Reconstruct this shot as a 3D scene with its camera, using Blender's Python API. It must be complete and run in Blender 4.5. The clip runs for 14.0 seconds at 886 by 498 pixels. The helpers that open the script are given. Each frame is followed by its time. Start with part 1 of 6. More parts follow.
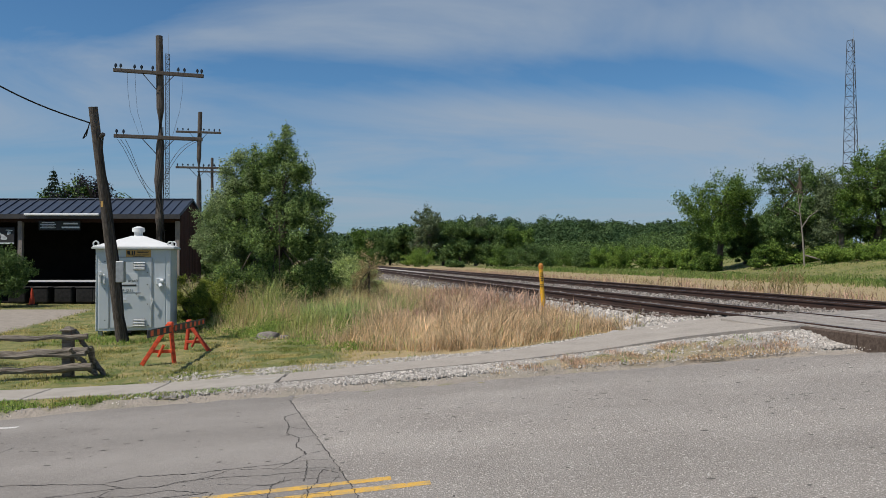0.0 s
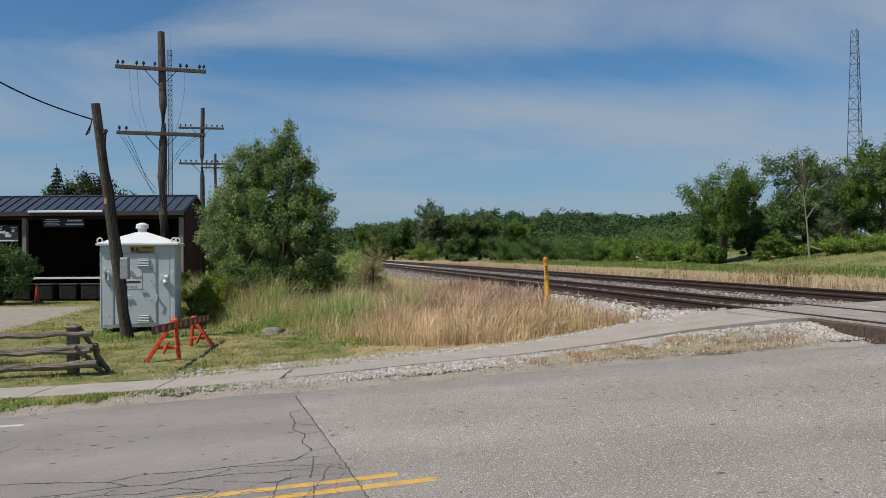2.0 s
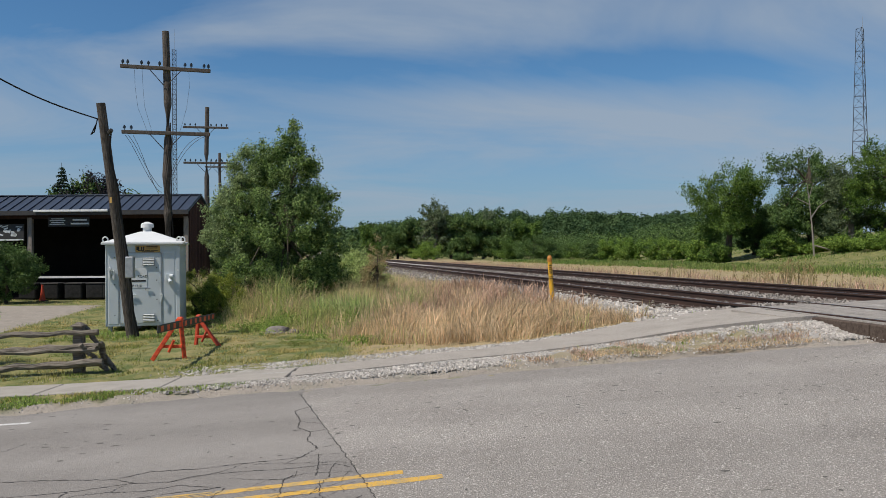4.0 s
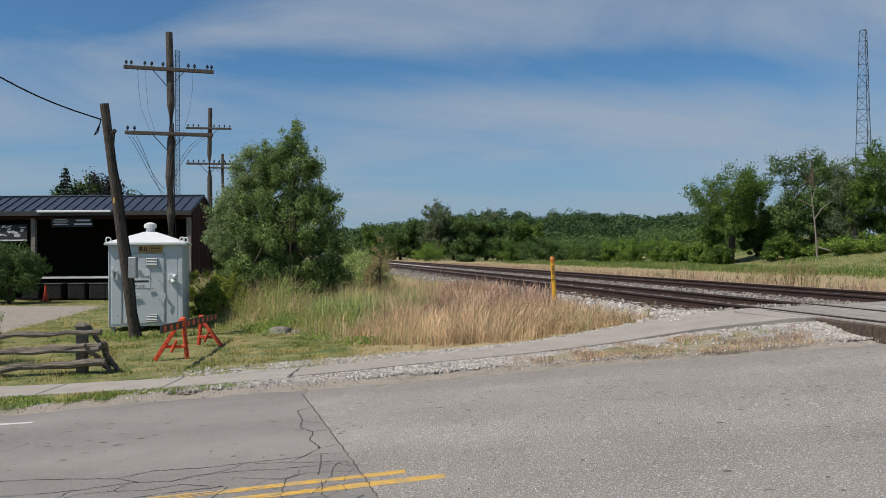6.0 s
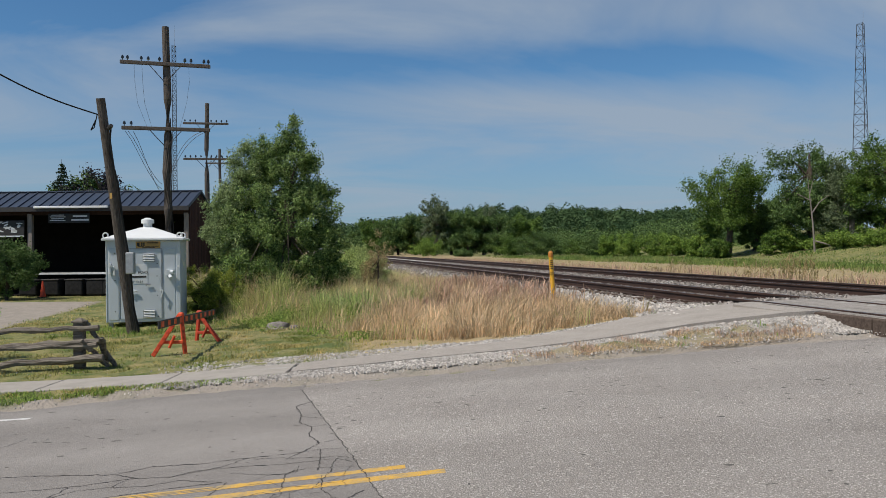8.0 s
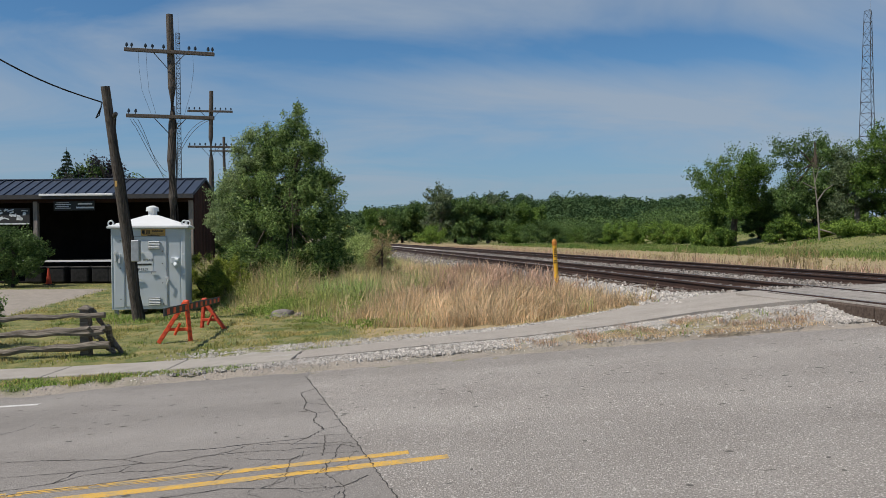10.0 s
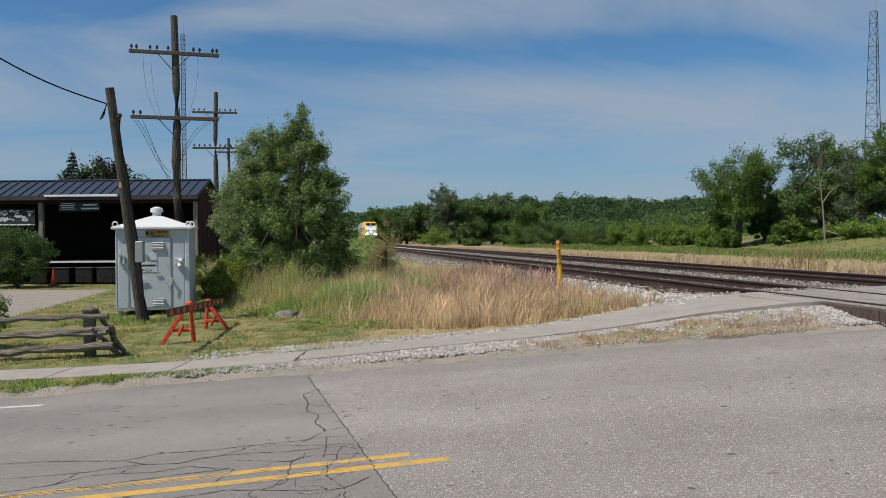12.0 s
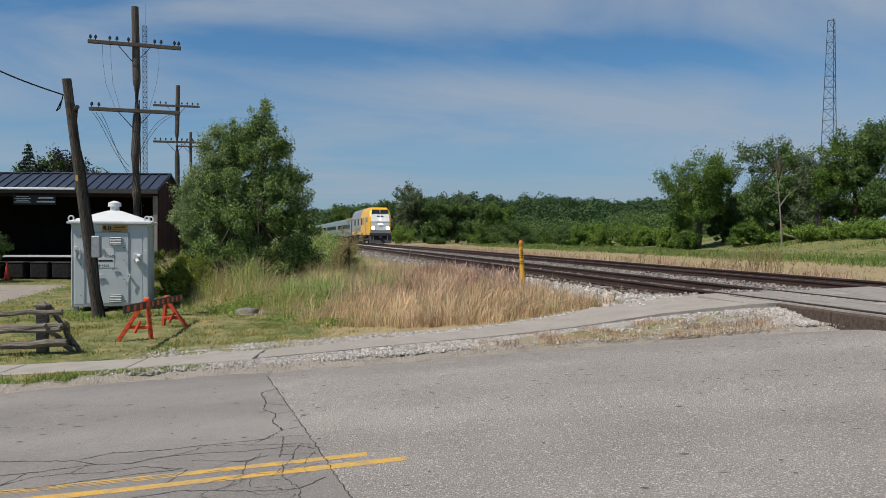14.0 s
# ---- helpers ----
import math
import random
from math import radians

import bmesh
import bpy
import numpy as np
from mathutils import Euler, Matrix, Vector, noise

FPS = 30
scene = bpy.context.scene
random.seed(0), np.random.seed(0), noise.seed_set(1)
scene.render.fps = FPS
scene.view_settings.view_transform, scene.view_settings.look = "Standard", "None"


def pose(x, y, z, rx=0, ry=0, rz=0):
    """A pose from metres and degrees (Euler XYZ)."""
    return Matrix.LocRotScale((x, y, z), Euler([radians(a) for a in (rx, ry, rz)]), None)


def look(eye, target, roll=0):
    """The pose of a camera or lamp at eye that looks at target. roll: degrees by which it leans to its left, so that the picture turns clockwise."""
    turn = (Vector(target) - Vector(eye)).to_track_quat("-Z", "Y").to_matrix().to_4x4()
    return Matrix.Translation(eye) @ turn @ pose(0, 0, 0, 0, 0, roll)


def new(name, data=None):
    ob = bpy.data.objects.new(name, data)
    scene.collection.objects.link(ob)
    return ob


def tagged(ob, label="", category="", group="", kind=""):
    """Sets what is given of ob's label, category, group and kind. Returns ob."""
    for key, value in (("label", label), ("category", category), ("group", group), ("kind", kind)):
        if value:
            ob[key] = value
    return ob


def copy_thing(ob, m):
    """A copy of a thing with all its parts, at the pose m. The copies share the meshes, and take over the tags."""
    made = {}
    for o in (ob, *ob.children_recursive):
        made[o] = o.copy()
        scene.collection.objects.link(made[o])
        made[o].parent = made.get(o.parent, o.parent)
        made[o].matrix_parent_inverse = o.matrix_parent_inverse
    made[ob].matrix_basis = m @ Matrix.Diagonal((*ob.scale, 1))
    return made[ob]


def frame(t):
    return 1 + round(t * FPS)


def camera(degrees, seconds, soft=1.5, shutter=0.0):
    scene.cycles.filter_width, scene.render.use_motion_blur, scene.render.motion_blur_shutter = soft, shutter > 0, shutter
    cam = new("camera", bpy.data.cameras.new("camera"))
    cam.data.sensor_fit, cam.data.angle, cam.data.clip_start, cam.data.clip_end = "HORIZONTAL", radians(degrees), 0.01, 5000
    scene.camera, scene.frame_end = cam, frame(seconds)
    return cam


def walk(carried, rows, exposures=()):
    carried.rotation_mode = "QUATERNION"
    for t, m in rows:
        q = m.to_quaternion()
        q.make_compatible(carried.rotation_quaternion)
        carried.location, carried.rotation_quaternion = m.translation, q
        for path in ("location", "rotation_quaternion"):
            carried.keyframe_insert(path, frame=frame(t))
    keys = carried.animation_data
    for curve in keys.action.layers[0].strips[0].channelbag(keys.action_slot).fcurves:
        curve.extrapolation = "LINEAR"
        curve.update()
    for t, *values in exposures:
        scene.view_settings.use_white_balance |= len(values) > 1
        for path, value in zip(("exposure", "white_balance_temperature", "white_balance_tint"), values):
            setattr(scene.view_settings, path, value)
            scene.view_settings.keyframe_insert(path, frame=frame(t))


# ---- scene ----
cam = camera(59.5, 14.0, soft=0.6)
walk(cam, [
    (0, pose(0.000, -0.000, 2.000, 90.668, 0.000, -0.000)),
    (0.5, pose(-0.001, 0.017, 2.001, 90.576, 0.066, -0.021)),
    (1, pose(-0.005, 0.031, 2.003, 90.483, 0.175, 0.062)),
    (1.5, pose(-0.010, 0.026, 2.011, 90.350, 0.333, 0.154)),
    (2, pose(-0.014, 0.049, 2.003, 90.238, 0.419, 0.269)),
    (2.5, pose(-0.014, 0.039, 2.004, 90.115, 0.454, 0.359)),
    (3, pose(-0.017, 0.036, 2.003, 90.113, 0.530, 0.453)),
    (5.5, pose(-0.021, 0.018, 1.990, 90.267, 0.339, 0.724)),
    (6, pose(-0.021, 0.023, 1.987, 90.266, 0.367, 0.750)),
    (6.5, pose(-0.025, 0.028, 1.984, 90.177, 0.426, 0.738)),
    (7, pose(-0.026, 0.050, 1.980, 90.004, 0.500, 0.760)),
    (7.5, pose(-0.028, 0.056, 1.980, 89.928, 0.573, 0.721)),
    (8, pose(-0.035, 0.063, 1.979, 89.891, 0.533, 0.584)),
    (10.5, pose(-0.021, 0.005, 1.986, 88.921, 0.471, 1.024)),
    (11, pose(-0.005, 0.003, 1.992, 89.003, 0.529, 1.181)),
    (11.5, pose(-0.006, 0.014, 1.989, 89.073, 0.563, 1.337)),
    (12, pose(-0.005, 0.026, 1.986, 89.092, 0.407, 1.222)),
    (12.5, pose(0.004, 0.035, 1.993, 89.140, 0.304, 0.897)),
    (13, pose(0.012, 0.031, 1.991, 89.068, 0.100, 0.109)),
    (13.5, pose(0.017, 0.047, 1.996, 89.051, -0.109, -0.611)),
    (14, pose(0.031, 0.041, 1.993, 88.963, -0.286, -1.380)),
])

# ---- world, sun, exposure ----
SUN = Vector((-0.46, -0.30, 0.84)).normalized()
scene.view_settings.exposure = -0.10


def sky_world():
    w = bpy.data.worlds.new("sky")
    scene.world = w
    w.use_nodes = True
    nt = w.node_tree
    nt.nodes.clear()
    out = nt.nodes.new("ShaderNodeOutputWorld")
    bg = nt.nodes.new("ShaderNodeBackground")
    sky = nt.nodes.new("ShaderNodeTexSky")
    sky.sky_type = "NISHITA"
    sky.sun_disc = False
    sky.sun_elevation = math.asin(SUN.z)
    sky.sun_rotation = math.atan2(SUN.x, SUN.y)
    sky.altitude = 250
    sky.air_density = 1.0
    sky.dust_density = 0.15
    sky.ozone_density = 4.0
    tc = nt.nodes.new("ShaderNodeTexCoord")
    # thin high cloud: direction flattened onto a plane overhead, drawn out sideways
    sep = nt.nodes.new("ShaderNodeSeparateXYZ")
    nt.links.new(tc.outputs["Generated"], sep.inputs[0])
    up = nt.nodes.new("ShaderNodeMath"); up.operation = "ADD"; up.inputs[1].default_value = 0.13
    nt.links.new(sep.outputs["Z"], up.inputs[0])
    dx = nt.nodes.new("ShaderNodeMath"); dx.operation = "DIVIDE"
    dy = nt.nodes.new("ShaderNodeMath"); dy.operation = "DIVIDE"
    nt.links.new(sep.outputs["X"], dx.inputs[0]); nt.links.new(up.outputs[0], dx.inputs[1])
    nt.links.new(sep.outputs["Y"], dy.inputs[0]); nt.links.new(up.outputs[0], dy.inputs[1])
    com = nt.nodes.new("ShaderNodeCombineXYZ")
    nt.links.new(dx.outputs[0], com.inputs[0]); nt.links.new(dy.outputs[0], com.inputs[1])
    mp = nt.nodes.new("ShaderNodeMapping")
    mp.inputs["Location"].default_value = (1.2, 2.9, 0)
    mp.inputs["Rotation"].default_value = (0, 0, radians(22))
    mp.inputs["Scale"].default_value = (0.42, 0.85, 1)
    nt.links.new(com.outputs[0], mp.inputs[0])
    n1 = nt.nodes.new("ShaderNodeTexNoise")
    n1.inputs["Scale"].default_value = 0.9
    n1.inputs["Detail"].default_value = 6
    n1.inputs["Roughness"].default_value = 0.58
    n1.inputs["Distortion"].default_value = 1.3
    nt.links.new(mp.outputs[0], n1.inputs["Vector"])
    # where the veils of cloud lie over the country ahead, and the clear blue between them
    def calc(op, a, b):
        nd = nt.nodes.new("ShaderNodeMath"); nd.operation = op
        for k, v in enumerate((a, b)):
            if isinstance(v, (int, float)):
                nd.inputs[k].default_value = v
            else:
                nt.links.new(v, nd.inputs[k])
        return nd.outputs[0]
    ahead = calc("MAXIMUM", sep.outputs["Y"], 0.05)
    u, v = calc("DIVIDE", sep.outputs["X"], ahead), calc("DIVIDE", sep.outputs["Z"], ahead)
    cover = n1.outputs["Fac"]
    for u0, v0, su, sv, amount in ((0.45, 0.31, 0.34, 0.06, 0.16), (0.02, 0.29, 0.16, 0.035, 0.07), (-0.48, 0.225, 0.26, 0.055, 0.10), (0.12, 0.145, 0.48, 0.06, 0.20),
                                   (-0.10, 0.235, 0.26, 0.035, -0.13), (0.24, 0.235, 0.26, 0.03, -0.14), (-0.42, 0.32, 0.22, 0.05, -0.14), (-0.36, 0.11, 0.2, 0.05, -0.10)):
        du, dv = calc("DIVIDE", calc("SUBTRACT", u, u0), su), calc("DIVIDE", calc("SUBTRACT", v, v0), sv)
        r2 = calc("ADD", calc("MULTIPLY", du, du), calc("MULTIPLY", dv, dv))
        cover = calc("ADD", cover, calc("MULTIPLY", calc("POWER", 2.718, calc("MULTIPLY", r2, -1.0)), amount))
    ramp = nt.nodes.new("ShaderNodeValToRGB")
    ramp.color_ramp.elements[0].position = 0.42
    ramp.color_ramp.elements[0].color = (0, 0, 0, 1)
    ramp.color_ramp.elements[1].position = 0.72
    ramp.color_ramp.elements[1].color = (0.8, 0.8, 0.8, 1)
    nt.links.new(cover, ramp.inputs[0])
    mix = nt.nodes.new("ShaderNodeMix"); mix.data_type = "RGBA"
    nt.links.new(ramp.outputs[0], mix.inputs["Factor"])
    deep = nt.nodes.new("ShaderNodeMix"); deep.data_type = "RGBA"; deep.blend_type = "MULTIPLY"
    deep.inputs["Factor"].default_value = 1.0
    nt.links.new(sky.outputs[0], deep.inputs["A"])
    deep.inputs["B"].default_value = (0.68, 1.0, 1.16, 1)
    low = nt.nodes.new("ShaderNodeMapRange")
    low.inputs["From Min"].default_value, low.inputs["From Max"].default_value = 0.0, 0.22
    low.inputs["To Min"].default_value, low.inputs["To Max"].default_value = 0.85, 0.0
    nt.links.new(sep.outputs["Z"], low.inputs["Value"])
    haze = nt.nodes.new("ShaderNodeMix"); haze.data_type = "RGBA"
    nt.links.new(low.outputs[0], haze.inputs["Factor"])
    nt.links.new(deep.outputs["Result"], haze.inputs["A"])
    haze.inputs["B"].default_value = (3.15, 4.25, 5.78, 1)
    nt.links.new(haze.outputs["Result"], mix.inputs["A"])
    mix.inputs["B"].default_value = (4.4, 5.25, 6.35, 1)
    nt.links.new(mix.outputs["Result"], bg.inputs[0])
    bg.inputs[1].default_value = 0.082
    nt.links.new(bg.outputs[0], out.inputs[0])


sky_world()
sun_data = bpy.data.lights.new("sun", "SUN")
sun_data.energy = 4.9
sun_data.angle = radians(0.53)
sun_data.color = (1.0, 0.93, 0.84)
sun = new("sun", sun_data)
sun.matrix_world = look(SUN * 100, (0, 0, 0))

# ---- materials ----
RNG = np.random.default_rng(7)


def mat(name, a, b=None, scale=6.0, rough=0.8, metal=0.0, bump=0.0, bump_scale=40.0, speck=None, speck_scale=200.0,
        island=0.0, obj=0.0, glow=0.0, leaf=0.0, stretch=(1, 1, 1), detail=6.0, lo=0.35, hi=0.65, lanes=0.0):
    """A surface of two colours mixed by noise, with fine grain, relief, and chance variation by island or by object."""
    m = bpy.data.materials.new(name)
    m.use_nodes = True
    nt = m.node_tree
    N, K = nt.nodes, nt.links
    bs = N["Principled BSDF"]
    b = b or tuple(c * 0.8 for c in a)
    geo = N.new("ShaderNodeNewGeometry")
    tc = N.new("ShaderNodeTexCoord")
    mp = N.new("ShaderNodeMapping")
    mp.inputs["Scale"].default_value = stretch
    K.new(tc.outputs["Object"], mp.inputs[0])
    n1 = N.new("ShaderNodeTexNoise")
    n1.inputs["Scale"].default_value = scale
    n1.inputs["Detail"].default_value = detail
    n1.inputs["Roughness"].default_value = 0.62
    K.new(mp.outputs[0], n1.inputs["Vector"])
    rp = N.new("ShaderNodeValToRGB")
    rp.color_ramp.elements[0].position, rp.color_ramp.elements[1].position = lo, hi
    rp.color_ramp.elements[0].color, rp.color_ramp.elements[1].color = (*a, 1), (*b, 1)
    K.new(n1.outputs["Fac"], rp.inputs[0])
    col = rp.outputs[0]
    if speck:
        n2 = N.new("ShaderNodeTexNoise")
        n2.inputs["Scale"].default_value = speck_scale
        n2.inputs["Detail"].default_value = 2
        K.new(mp.outputs[0], n2.inputs["Vector"])
        r2 = N.new("ShaderNodeValToRGB")
        r2.color_ramp.elements[0].position, r2.color_ramp.elements[1].position = 0.55, 0.7
        mx = N.new("ShaderNodeMix"); mx.data_type = "RGBA"
        K.new(n2.outputs["Fac"], r2.inputs[0]); K.new(r2.outputs[0], mx.inputs["Factor"])
        K.new(col, mx.inputs["A"]); mx.inputs["B"].default_value = (*speck, 1)
        col = mx.outputs["Result"]
        r3 = N.new("ShaderNodeValToRGB")
        r3.color_ramp.elements[0].position, r3.color_ramp.elements[1].position = 0.34, 0.43
        r3.color_ramp.elements[0].color, r3.color_ramp.elements[1].color = (0.74, 0.74, 0.74, 1), (1, 1, 1, 1)
        dk = N.new("ShaderNodeMix"); dk.data_type = "RGBA"; dk.blend_type = "MULTIPLY"
        dk.inputs["Factor"].default_value = 1.0
        K.new(n2.outputs["Fac"], r3.inputs[0]); K.new(col, dk.inputs["A"]); K.new(r3.outputs[0], dk.inputs["B"])
        col = dk.outputs["Result"]
    if lanes:
        # long worn bands along x, as wheels leave them
        ml = N.new("ShaderNodeMapping")
        ml.inputs["Scale"].default_value = (0.025, 0.7, 1)
        K.new(tc.outputs["Object"], ml.inputs[0])
        nl = N.new("ShaderNodeTexNoise")
        nl.inputs["Scale"].default_value, nl.inputs["Detail"].default_value = 1.0, 4
        K.new(ml.outputs[0], nl.inputs["Vector"])
        rl = N.new("ShaderNodeMapRange")
        rl.inputs["From Min"].default_value, rl.inputs["From Max"].default_value = 0.35, 0.65
        rl.inputs["To Min"].default_value, rl.inputs["To Max"].default_value = 1 - lanes, 1 + lanes
        K.new(nl.outputs["Fac"], rl.inputs["Value"])
        hl = N.new("ShaderNodeHueSaturation")
        K.new(rl.outputs[0], hl.inputs["Value"]); K.new(col, hl.inputs["Color"])
        col = hl.outputs[0]
    if island or obj:
        if island:
            src = geo.outputs["Random Per Island"]
        else:
            src = N.new("ShaderNodeObjectInfo").outputs["Random"]
        amt = island or obj
        mr = N.new("ShaderNodeMapRange")
        mr.inputs["To Min"].default_value, mr.inputs["To Max"].default_value = 1 - amt, 1 + amt
        K.new(src, mr.inputs["Value"])
        hsv = N.new("ShaderNodeHueSaturation")
        K.new(mr.outputs[0], hsv.inputs["Value"]); K.new(col, hsv.inputs["Color"])
        h2 = N.new("ShaderNodeMath"); h2.operation = "MULTIPLY_ADD"
        h2.inputs[1].default_value, h2.inputs[2].default_value = -0.05 * amt, 0.5 + 0.025 * amt
        K.new(src, h2.inputs[0]); K.new(h2.outputs[0], hsv.inputs["Hue"])
        col = hsv.outputs[0]
    K.new(col, bs.inputs["Base Color"])
    bs.inputs["Roughness"].default_value = rough
    bs.inputs["Metallic"].default_value = metal
    if rough >= 0.8:
        bs.inputs["Specular IOR Level"].default_value = 0.12
    if bump:
        n3 = N.new("ShaderNodeTexNoise")
        n3.inputs["Scale"].default_value = bump_scale
        n3.inputs["Detail"].default_value = 5
        K.new(mp.outputs[0], n3.inputs["Vector"])
        bp = N.new("ShaderNodeBump")
        bp.inputs["Strength"].default_value = bump
        bp.inputs["Distance"].default_value = 0.02
        K.new(n3.outputs["Fac"], bp.inputs["Height"]); K.new(bp.outputs[0], bs.inputs["Normal"])
    if glow:
        bs.inputs["Emission Color"].default_value = (*a, 1)
        bs.inputs["Emission Strength"].default_value = glow
    if leaf:
        bs.inputs["Specular IOR Level"].default_value = 0.05 if rough > 0.8 else 0.2
        tr = N.new("ShaderNodeBsdfTranslucent")
        ad = N.new("ShaderNodeMixShader")
        ad.inputs[0].default_value = leaf
        K.new(col, tr.inputs[0]); K.new(bs.outputs[0], ad.inputs[1]); K.new(tr.outputs[0], ad.inputs[2])
        K.new(ad.outputs[0], N["Material Output"].inputs[0])
    return m


M_ASPHALT = mat("asphalt_worn", (0.262, 0.238, 0.213), (0.304, 0.279, 0.251), 0.9, 0.9, bump=0.9, bump_scale=85, speck=(0.56, 0.52, 0.475), speck_scale=66, lanes=0.09)
M_CROSS = mat("crossing_slab", (0.15, 0.137, 0.122), (0.32, 0.292, 0.26), 2.0, 0.9, bump=0.6, bump_scale=30, speck=(0.34, 0.31, 0.28), speck_scale=60, stretch=(5, 0.5, 1), lo=0.30, hi=0.52)
M_ASPHALT_OLD = mat("asphalt_old_smooth", (0.214, 0.197, 0.179), (0.257, 0.238, 0.217), 0.9, 0.9, bump=0.5, bump_scale=120, speck=(0.34, 0.315, 0.29), speck_scale=90, lanes=0.10)
M_PATH = mat("path_asphalt", (0.30, 0.270, 0.236), (0.36, 0.327, 0.288), 2.5, 0.95, bump=0.5, bump_scale=110, speck=(0.43, 0.395, 0.35), speck_scale=80)
M_CONCRETE = mat("pavement_concrete", (0.30, 0.275, 0.24), (0.36, 0.33, 0.29), 3.0, 0.9, bump=0.3, bump_scale=90)
M_CRACK = mat("crack_shadow", (0.045, 0.042, 0.04), (0.08, 0.075, 0.07), 8, 0.95)
M_PIT = mat("worn_pit", (0.10, 0.093, 0.085), (0.15, 0.14, 0.125), 8, 0.95)
M_PAINT_Y = mat("road_paint_yellow", (0.62, 0.36, 0.055), (0.34, 0.27, 0.15), 7, 0.7, speck=(0.30, 0.26, 0.19), speck_scale=70, lo=0.43, hi=0.66)
M_PAINT_W = mat("road_paint_white", (0.62, 0.61, 0.58), (0.50, 0.48, 0.45), 9, 0.7, speck=(0.35, 0.34, 0.32), speck_scale=60)
M_STONE = mat("crushed_limestone", (0.50, 0.465, 0.42), (0.38, 0.35, 0.315), 3, 0.9, island=0.35)
M_BALLAST = mat("grey_ballast", (0.17, 0.150, 0.132), (0.30, 0.272, 0.242), 2, 0.9, island=0.5)
M_RAIL = mat("rusted_rail", (0.062, 0.032, 0.022), (0.034, 0.020, 0.015), 5, 0.75, 0.2, bump=0.1, stretch=(1, 0.2, 1))
M_RAILTOP = mat("polished_rail_head", (0.30, 0.28, 0.26), (0.22, 0.19, 0.17), 5, 0.4, 0.8, stretch=(1, 0.1, 1))
M_TIE = mat("creosoted_tie", (0.07, 0.05, 0.04), (0.13, 0.10, 0.08), 5, 0.95, bump=0.4, bump_scale=30, obj=0.25, stretch=(1, 5, 5))
M_WOOD = mat("weathered_grey_wood", (0.165, 0.142, 0.122), (0.055, 0.044, 0.038), 7, 0.9, bump=0.8, bump_scale=30, stretch=(7, 7, 0.35))
M_RAILWOOD = mat("split_rail_wood", (0.29, 0.255, 0.21), (0.10, 0.083, 0.067), 5, 0.9, bump=0.8, bump_scale=25, stretch=(0.5, 7, 7))
M_BARK = mat("bark", (0.10, 0.08, 0.06), (0.06, 0.05, 0.04), 6, 0.95, bump=0.6, bump_scale=18, stretch=(3, 3, 0.6))
M_DEADWOOD = mat("bleached_dead_wood", (0.30, 0.265, 0.23), (0.2, 0.175, 0.15), 6, 0.95, bump=0.4, bump_scale=14, stretch=(3, 3, 0.6))
M_BOX = mat("grey_painted_steel", (0.56, 0.60, 0.62), (0.52, 0.56, 0.58), 1.5, 0.55, bump=0.03, bump_scale=6)
M_BOXROOF = mat("white_painted_roof", (0.70, 0.71, 0.70), (0.62, 0.63, 0.62), 1.6, 0.5)
M_STEEL = mat("galvanised_steel", (0.42, 0.43, 0.44), (0.33, 0.34, 0.35), 12, 0.5, 0.6)
M_DARKSTEEL = mat("dark_iron", (0.035, 0.035, 0.04), (0.06, 0.055, 0.05), 8, 0.6, 0.3)
M_GLASSDARK = mat("dark_train_glass", (0.02, 0.025, 0.03), (0.03, 0.035, 0.04), 2, 0.08)
M_ORANGE = mat("orange_plastic", (0.75, 0.085, 0.02), (0.62, 0.08, 0.03), 6, 0.55, bump=0.05)
M_ORANGE_DARK = mat("dark_red_orange_paint", (0.55, 0.06, 0.02), (0.42, 0.05, 0.02), 6, 0.6)
M_BLACKPAINT = mat("black_band", (0.02, 0.02, 0.022), (0.035, 0.033, 0.03), 9, 0.6)
M_CAP = mat("brown_orange_plastic", (0.50, 0.19, 0.025), (0.42, 0.15, 0.02), 5, 0.6)
M_YPOST = mat("yellow_marker_plastic", (0.80, 0.42, 0.02), (0.70, 0.38, 0.03), 5, 0.5)
M_ROOF = mat("dark_blue_standing_seam", (0.045, 0.058, 0.085), (0.055, 0.07, 0.10), 2, 0.42, 0.35)
M_BOARD = mat("dark_brown_boards", (0.065, 0.033, 0.027), (0.04, 0.022, 0.018), 3, 0.85, bump=0.3, stretch=(6, 6, 0.5), obj=0.3)
M_SHEDWOOD = mat("grey_shed_post", (0.30, 0.26, 0.23), (0.2, 0.17, 0.15), 5, 0.9, stretch=(6, 6, 0.6))
# near-black: the shade inside the open shed is put into this base colour
M_SHADEIN = mat("shed_interior_shade", (0.008, 0.007, 0.006), (0.013, 0.011, 0.010), 2, 1.0)
M_WHITE = mat("white_paint", (0.75, 0.75, 0.73), (0.66, 0.66, 0.64), 5, 0.5)
M_BLACK = mat("black_rubber", (0.015, 0.015, 0.016), (0.03, 0.03, 0.03), 6, 0.8)
M_TRAIN_Y = mat("train_yellow", (0.80, 0.42, 0.015), (0.74, 0.39, 0.02), 1.5, 0.35)
M_TRAIN_G = mat("train_grey", (0.27, 0.28, 0.28), (0.22, 0.23, 0.23), 1.5, 0.4, 0.1)
M_TRAIN_W = mat("train_white", (0.80, 0.80, 0.78), (0.74, 0.74, 0.72), 1.5, 0.35)
M_COACH = mat("coach_silver_green", (0.165, 0.215, 0.20), (0.14, 0.185, 0.175), 1.2, 0.5, 0.1)
M_COACHROOF = mat("coach_roof", (0.33, 0.34, 0.34), (0.27, 0.28, 0.28), 1.2, 0.6)
